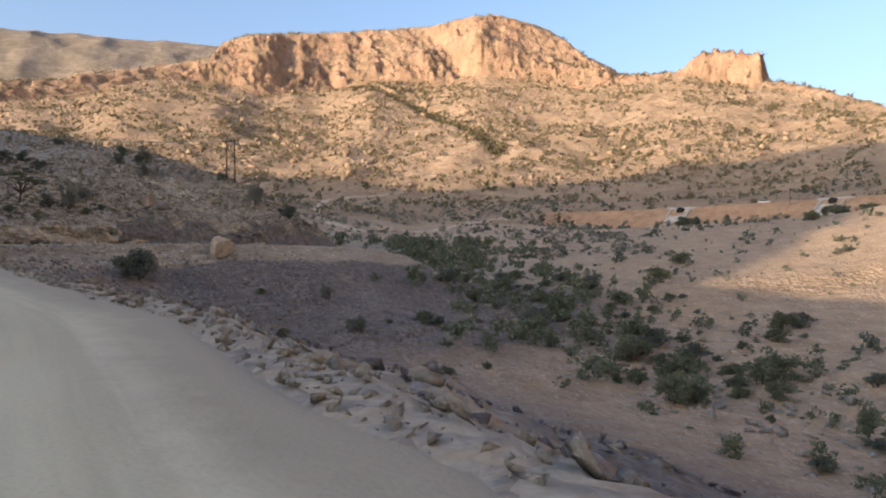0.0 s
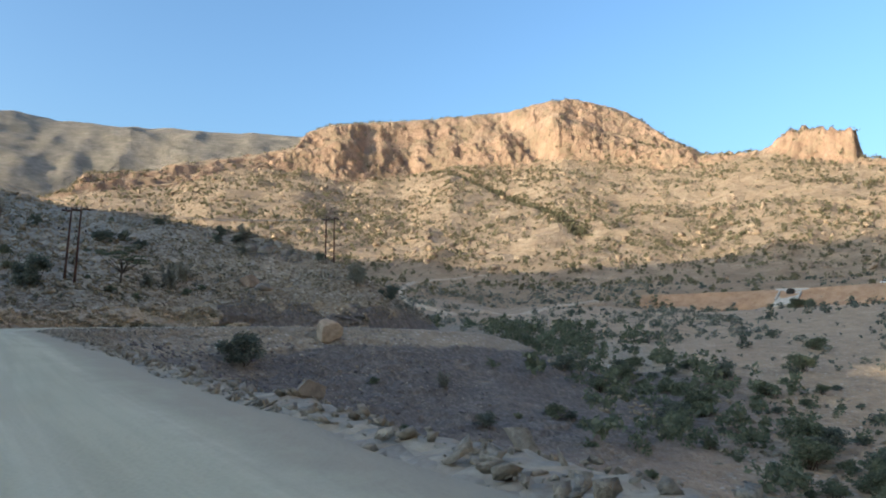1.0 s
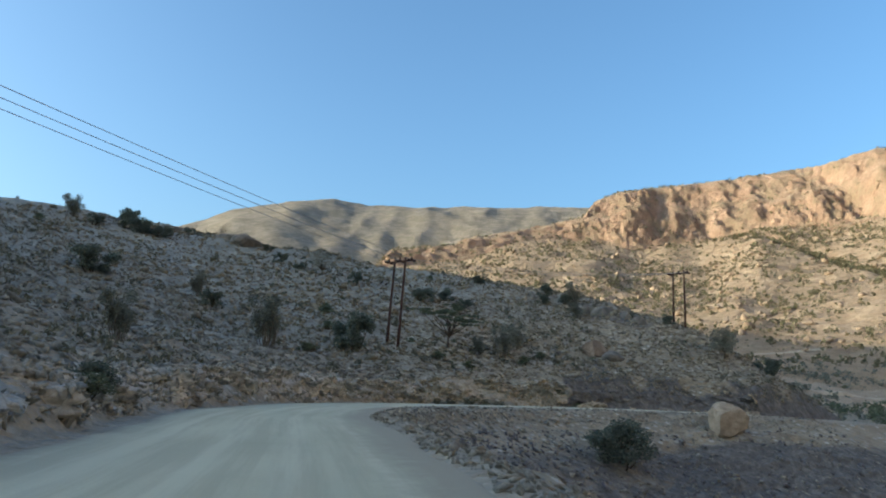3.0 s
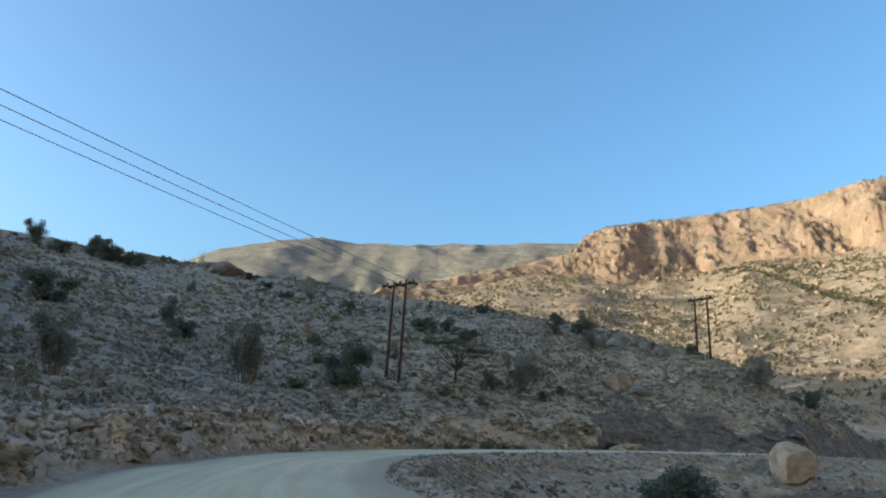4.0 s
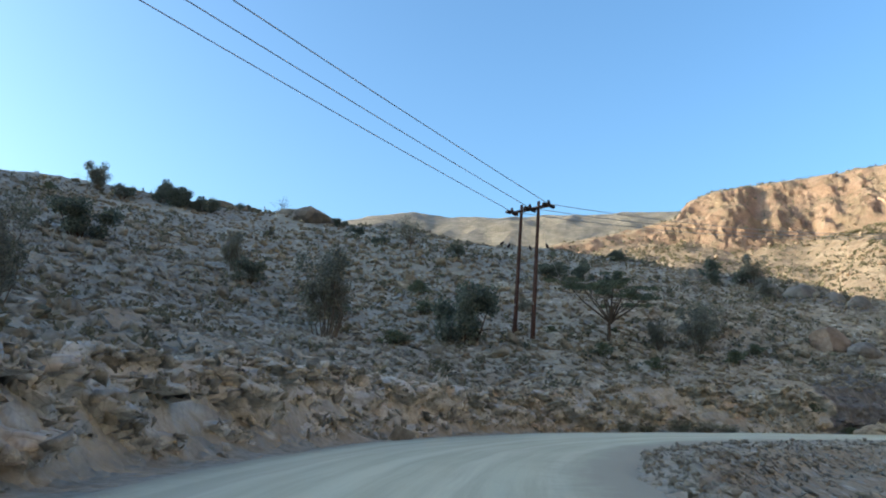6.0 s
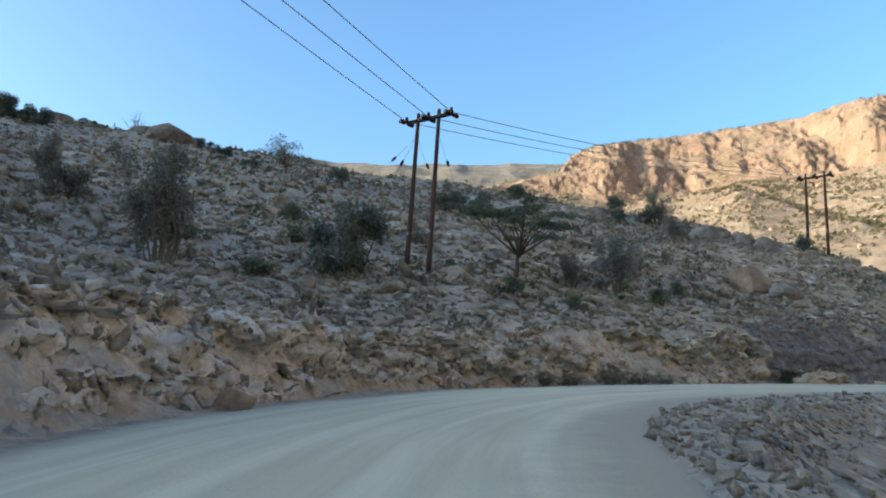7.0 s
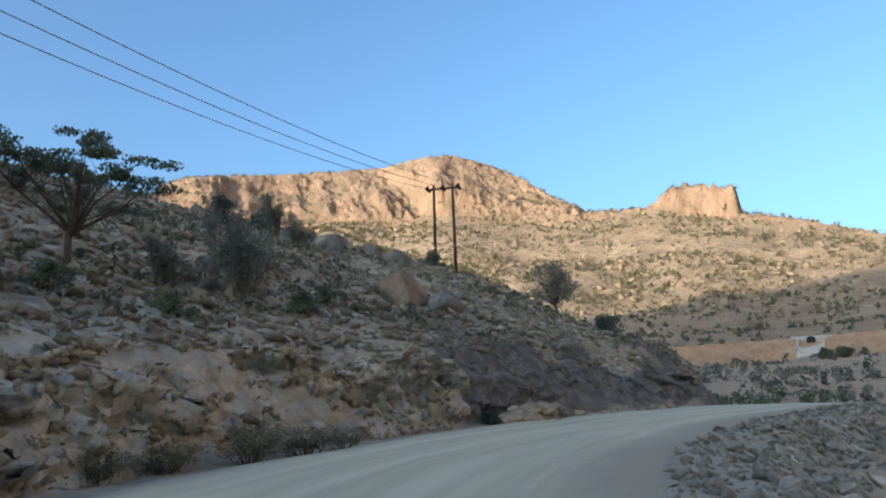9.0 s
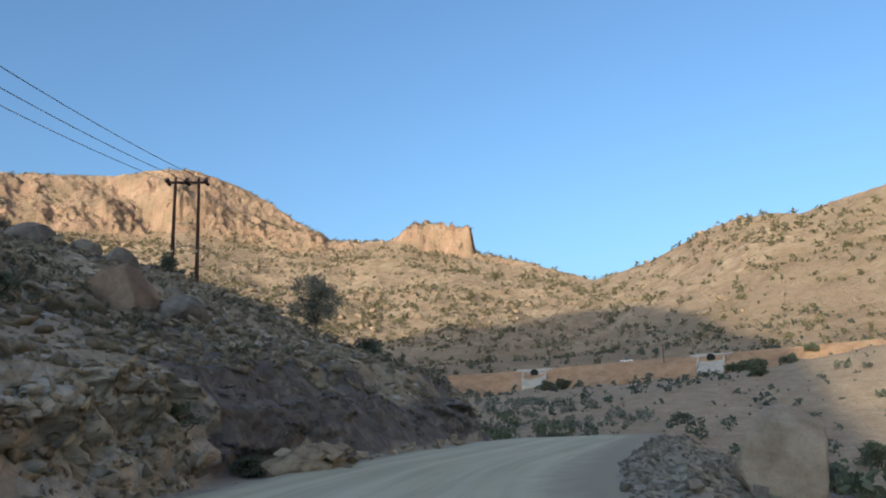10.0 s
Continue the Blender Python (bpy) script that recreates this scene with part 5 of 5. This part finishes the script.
def acacia(seed, label):
    """Flat-topped thorn tree, about 1 m high and 1.4 m wide."""
    r = random.Random(seed)
    thing = tagged(new("acacia_tree"), label, "tree")
    bm = bmesh.new()
    tube(bm, [(0, 0, -0.1), (0.02, 0.0, 0.12), (0.01, 0.02, 0.26), (0.04, 0.02, 0.36)], [0.038, 0.030, 0.026, 0.02], 8, False)
    part("trunk", bm, M_TWIG, thing)
    ends, pads = [], []
    for k in range(15):
        a, d = k * 2.4 + r.uniform(-0.3, 0.3), 0.72 * math.sqrt((k + 0.4) / 15)
        z = (0.97, 0.86, 0.74)[k % 3] - 0.16 * d - r.uniform(0, 0.04) + (0.05 if d < 0.25 else 0)
        ends.append((math.cos(a) * d, math.sin(a) * d, z - 0.02))
        w = r.uniform(0.13, 0.24)
        for q in range(4):
            pads.append(((math.cos(a) * d + r.uniform(-w, w), math.sin(a) * d + r.uniform(-w, w), z + r.uniform(-0.025, 0.025)), (w * 0.62, w * 0.62, 0.022)))
    limbs("limb", ends, 0.016, M_TWIG, thing, seed, (0.03, 0.02, 0.28), 0.35)
    leaves("crown", pads, 8500, 0.016, M_LEAF_GREEN, thing, seed)
    return thing


def leafy_tree(seed, mat, label, count=1500):
    """Small open tree, about 1 m high and 1 m wide."""
    r = random.Random(seed)
    thing = tagged(new("small_tree"), label, "tree")
    bm = bmesh.new()
    tube(bm, [(0, 0, -0.1), (0.03, 0, 0.15), (0.02, 0.03, 0.32)], [0.035, 0.028, 0.02], 7, False)
    part("trunk", bm, M_TWIG_DRY, thing)
    ends = []
    for k in range(24):
        a, d = r.uniform(0, 6.28), r.uniform(0.05, 0.45)
        ends.append((math.cos(a) * d, math.sin(a) * d, r.uniform(0.36, 0.95) - 0.25 * d))
    limbs("limb", ends, 0.012, M_TWIG_DRY, thing, seed, (0.02, 0.02, 0.25))
    leaves("crown", [(e, (0.17, 0.17, 0.12)) for e in ends], count, 0.022, mat, thing, seed)
    return thing


def dead_bush(seed):
    r = random.Random(seed)
    thing = tagged(new("dead_shrub"), "bare leafless grey shrub on the crest", "shrub")
    limbs("stem", [(r.uniform(-0.5, 0.6), r.uniform(-0.4, 0.4), r.uniform(0.5, 1.0)) for _ in range(8)], 0.022, M_TWIG, thing, seed)
    return thing


def stand(thing, x, y, wide, high=None, turn=0.0, sink=0.03):
    high = high or wide
    thing.matrix_world = Matrix.LocRotScale((x, y, ground_at(x, y) - sink * high), Euler((0, 0, turn)), (wide, wide, high))
    return thing


def again(thing, x, y, wide, high, turn, z=None):
    z = ground_at(x, y) if z is None else z
    m = Matrix.LocRotScale((x, y, z - 0.03 * high), Euler((0, 0, turn)), None)
    c = copy_thing(thing, m)
    c.scale = (wide, wide, high)
    return c


# on the hill
D1 = stand(dense_bush(1, M_LEAF_DARK, "dense dark green shrub on the stony hillside", 6000, 0.056), -71.9, 98.6, 4.7, 5.7)
D2 = stand(dense_bush(2, M_LEAF_DARK, "dense dark green shrub on the stony hillside", 2400, 0.075), -77.8, 124.2, 3.2, 2.5, 1.0)
D3 = stand(dense_bush(3, M_LEAF_GREEN, "low green shrub on the slope", 1800, 0.08), -60.8, 105.2, 1.5, 1.1)
W1 = stand(wispy_bush(4, M_LEAF_GREY, "tall thin grey-green shrub on the stony hillside", 7000), -75.4, 88.3, 5.2, 5.0)
W2 = stand(wispy_bush(5, M_LEAF_GREY, "half-dry twiggy shrub on the stony hillside", 5500), -60.2, 113.6, 3.4, 3.8, 2.0)
A1 = stand(acacia(6, "flat-topped green acacia tree on the hillside"), -66.2, 110.2, 5.0, 5.5)
L1 = stand(leafy_tree(7, M_LEAF_GREY, "small open grey-green tree on the hill crest"), -94.0, 121.0, 4.4, 4.2)
L2 = stand(leafy_tree(8, M_LEAF_GREY, "leafy grey-green tree at the end of the hill", 5000), -38.9, 143.6, 4.0, 5.0)
G1 = stand(wispy_bush(14, M_GRASS, "low soft grey-green tuft at the foot of the bank", 2600), -59.6, 95.6, 1.5, 0.6)
B1 = stand(dead_bush(9), -121.0, 126.5, 3.2, 3.2)
for t, x, y, w, h in ((D1, -124.7, 112.3, 4.4, 3.6), (D2, -122.0, 113.6, 3.0, 2.6), (W1, -134.8, 107.1, 4.5, 3.6), (D2, -131.2, 108.4, 3.0, 2.2), (D1, -101.2, 86.6, 5.5, 4.2), (D2, -127.8, 111.8, 2.6, 2.6),
                      (W2, -60.8, 119.2, 3.0, 2.8), (D2, -68.6, 151.0, 3.4, 3.2), (W2, -63.5, 151.5, 4.0, 3.6), (D2, -65.0, 150.5, 3.0, 2.2), (D3, -57.0, 117.0, 1.6, 1.2), (D3, -64.5, 104.5, 1.8, 1.3), (W1, -92.5, 94.9, 3.0, 3.0), (D2, -76.4, 129.0, 3.0, 2.7), (D2, -73.0, 128.0, 2.4, 2.0), (D1, -33.4, 148.4, 4.0, 3.5), (D2, -124.6, 152.0, 2.8, 3.6),
                      (D2, -89.8, 183.0, 3.6, 3.2), (D1, -93.5, 184.0, 2.6, 2.0), (D3, -77.9, 101.6, 2.4, 1.4), (D3, -82.1, 107.1, 2.2, 1.3), (D3, -73.6, 92.6, 2.6, 1.3), (D2, -48.5, 152.8, 2.4, 2.4),
                      (W2, -60.5, 143.0, 3.0, 2.6), (D2, -67.2, 146.2, 2.6, 1.9), (G1, -57.4, 98.4, 2.6, 0.8), (G1, -56.3, 100.0, 2.2, 0.7), (G1, -58.8, 97.0, 1.8, 0.6), (G1, -55.4, 101.3, 2.0, 0.6), (D1, -49.2, 48.6, 2.4, 1.5),
                      (D3, -47.6, 47.4, 1.8, 1.0), (W1, -70.2, 66.6, 3.7, 3.7), (D2, -88.6, 93.2, 2.8, 2.6), (D2, -78.4, 126.5, 3.0, 2.2), (D1, -79.1, 145.7, 2.6, 2.0),
                      (D1, -123.0, 116.0, 3.0, 2.6), (D2, -131.0, 114.5, 3.2, 3.4), (D2, -134.5, 117.0, 2.4, 2.6), (D2, -103.6, 122.6, 2.4, 2.2), (D2, -88.6, 122.3, 2.2, 2.8), (D1, -110.0, 126.5, 2.2, 1.6),
                      (D2, -140.0, 122.0, 3.5, 3.0), (W2, -74.7, 112.0, 1.6, 1.2), (D3, -70.4, 108.6, 1.3, 0.9), (D3, -83.1, 108.0, 1.8, 1.2), (W1, -63.0, 112.5, 2.2, 2.2), (D3, -52.0, 110.2, 1.6, 0.8),
                      (D3, -50.0, 111.0, 1.8, 0.7), (D2, -98.5, 121.3, 2.2, 1.9), (D1, -40.4, 91.6, 6.0, 4.6), (D3, -31.0, 66.0, 2.0, 1.2), (D3, -22.0, 62.0, 1.6, 1.2), (D2, -15.0, 72.0, 2.4, 1.8), (D3, -20.0, 84.0, 2.2, 1.4), (D2, -12.0, 92.0, 3.0, 2.2), (D3, -26.0, 98.0, 1.8, 1.2), (D2, -8.0, 60.0, 2.0, 1.6), (D3, -2.0, 78.0, 2.4, 1.6), (W2, -18.0, 104.0, 2.4, 2.2)):
    again(t, x, y, w, h, RNG.uniform(0, 6.28))

# smaller shrubs scattered over the hill
n = 260
sx, sy = RNG.uniform(-150, -30, n), RNG.uniform(40, 185, n)
sd = to_line(sx, sy, ROAD)[0]
sx, sy = sx[sd < -11][:50], sy[sd < -11][:50]
sz = ground_height(sx, sy)[0]
for i in range(len(sx)):
    s = float(sizes(1, 0.6, 1.9, 1.8)[0])
    again((D2, D3, W2, D3)[i % 4], sx[i], sy[i], s * 1.2, s * 0.85, RNG.uniform(0, 6.28), sz[i])

# along the dry stream and on the valley sides
def leaf_field(name, x, y, size, mat, label, per=260, leaf=0.075):
    """Many small-leaved shrubs in one mesh."""
    n = len(x)
    z = ground_height(x, y)[0]
    c = RNG.normal(0, 0.24, (n, 7, 3)) + np.array([0, 0, 0.42])
    k = RNG.integers(0, 7, (n, per))
    d = RNG.normal(size=(n, per, 3))
    d /= np.linalg.norm(d, axis=2)[..., None]
    p = np.take_along_axis(c, k[..., None], 1) + d * 0.24 * RNG.random((n, per, 1)) ** 0.4
    p[..., 2] = np.maximum(p[..., 2] * 0.85, 0.03)
    a = RNG.normal(size=(n, per, 3))
    a /= np.linalg.norm(a, axis=2)[..., None]
    b = np.cross(a, RNG.normal(size=(n, per, 3)))
    b /= np.linalg.norm(b, axis=2)[..., None]
    s = leaf * (0.6 + 0.8 * RNG.random((n, per, 1)))
    v = np.stack([p - a * s, p + b * s * 0.5, p + a * s, p - b * s * 0.5], 2) * size[:, None, None, None]
    v = v + np.stack([x, y, z], 1)[:, None, None]
    me = mesh_from(name, v.reshape(-1, 3), np.arange(n * per * 4).reshape(-1, 4), mat)
    return tagged(new(name, me), label, "scrub", kind="stuff")


V1 = stand(dense_bush(21, M_LEAF_GREEN, "rounded green shrub in the dry valley", 1900, 0.095), 24.0, 98.0, 6.0, 4.5)
V2 = stand(dense_bush(22, M_LEAF_DARK, "dark green shrub in the dry valley", 1700, 0.095), 14.0, 122.0, 5.0, 3.6)
k = RNG.integers(60, len(BED) - 150, 460)
off = RNG.normal(3, 15, 460)
tx, ty = np.gradient(BED[:, 0]), np.gradient(BED[:, 1])
ln = np.hypot(tx, ty)
vx, vy = BED[k, 0] + ty[k] / ln[k] * off, BED[k, 1] - tx[k] / ln[k] * off
okv = (to_line(vx, vy, ROAD)[0] > 16) & (vy > 45)
vx, vy = vx[okv], vy[okv]
near = np.nonzero(vy < 170)[0][:105]
vz = ground_height(vx, vy)[0]
for i in near:
    s = float(sizes(1, 1.1, 5.2, 1.7)[0])
    again((V1, V2, V1)[i % 3], vx[i], vy[i], s * 1.25, s * 0.85, RNG.uniform(0, 6.28), vz[i])
rest = np.setdiff1d(np.arange(len(vx)), near)
leaf_field("valley_scrub", vx[rest], vy[rest], sizes(len(rest), 1.5, 5.5, 1.5), M_LEAF_GREEN, "green scrub along the dry stream bed", 130, 0.10)
n = 1500
vx, vy = RNG.uniform(-20, 260, n), RNG.uniform(70, 420, n)
vb = to_line(vx, vy, BED)[0]
okv = vb > 12
vx, vy = vx[okv], vy[okv]
leaf_field("slope_scrub", vx, vy, sizes(len(vx), 0.6, 3.8, 2.6), M_LEAF_DARK, "dark scrub scattered over the bare valley side", 100, 0.115)
n = 2200
vx, vy = RNG.uniform(-110, 60, n), RNG.uniform(165, 430, n)
okv = (to_line(vx, vy, ROAD)[0] > 14) & (fbm(vx / 22, vy / 22, 2, 143) > -0.2)
leaf_field("valley_floor_scrub", vx[okv], vy[okv], sizes(int(okv.sum()), 0.7, 3.4, 2.0), M_LEAF_GREY, "grey-green scrub scattered over the valley floor", 36, 0.17)
for x, y, s in ((103, 330, 6.5), (108, 326, 6.0), (98, 312, 6.0), (150, 283, 6.5), (158, 279, 7.0), (143, 272, 6.0), (164, 270, 7.5), (136, 262, 5.5), (128, 252, 5.0), (120, 246, 5.5), (172, 268, 6.5), (60, 190, 5.0), (45, 160, 5.5)):
    again(V1, x, y, s * 1.15, s * 0.8, RNG.uniform(0, 6.28))


# scrub and boulders of the mountain
def polar_places(n, a0, a1, r0, r1):
    az, r = np.radians(RNG.uniform(a0, a1, n)), np.sqrt(RNG.uniform(r0 * r0, r1 * r1, n))
    x, y = O[0] + r * np.sin(az), O[1] + r * np.cos(az)
    clump = fbm(x / 55, y / 55, 3, 121)
    keep = RNG.random(n) < np.clip(0.55 + 0.7 * clump, 0.08, 1) * (0.4 + 0.6 * step(430, 570, np.hypot(x - O[0], y - O[1])))
    return x[keep], y[keep]


M_SCRUB = leaf_material("mountain_scrub", (0.14, 0.135, 0.08), (0.20, 0.185, 0.115), (0.27, 0.24, 0.155))
M_TUFT = leaf_material("dry_tufts", (0.11, 0.11, 0.08), (0.17, 0.165, 0.12), (0.25, 0.235, 0.17))
x, y = polar_places(26000, -40, 62, 315, 1010)
leaf_field("mountain_scrub", x, y, sizes(len(x), 1.4, 5.6, 1.7), M_SCRUB, "olive scrub dotted over the mountain slopes", 15, 0.26)
x, y = polar_places(3600, -45, 40, 960, 1180)
leaf_field("ridge_scrub", x, y, sizes(len(x), 1.5, 4.8, 1.6), M_SCRUB, "olive scrub on the cliff tops and ridge", 15, 0.26)
n = 900
r = RNG.uniform(600, 1000, n)
a = np.radians(np.interp(r, [560, 700, 850, 960, 1010], [7.5, 4.5, 0.0, -4.0, -6.0])) + RNG.normal(0, 1, n) * (5 + 14 * step(900, 990, r)) / r
leaf_field("gully_scrub", O[0] + r * np.sin(a), O[1] + r * np.cos(a), sizes(n, 1.5, 6.0, 1.4), M_SCRUB, "olive scrub crowded along the mountain gully", 15, 0.26)
x, y = polar_places(9500, -38, 45, 420, 1000)
many_rocks("mountain_boulders", x, y, sizes(len(x), 0.9, 7.0, 3.2), M_STONE_FAR, "pale ochre boulders scattered below the cliffs", "boulders", 0.8, 0.3, 0.6)

n = 24000
x, y = RNG.uniform(-140, -20, n), RNG.uniform(20, 190, n)
hd_ = to_line(x, y, ROAD)[0]
keep = (hd_ < -8.0) & (fbm(x / 7, y / 7, 2, 141) > -0.15)
x, y = x[keep], y[keep]
leaf_field("hillside_scrub", x, y, sizes(len(x), 0.2, 0.95, 2.6), M_TUFT, "small dry olive tufts among the hillside stones", 13, 0.22)
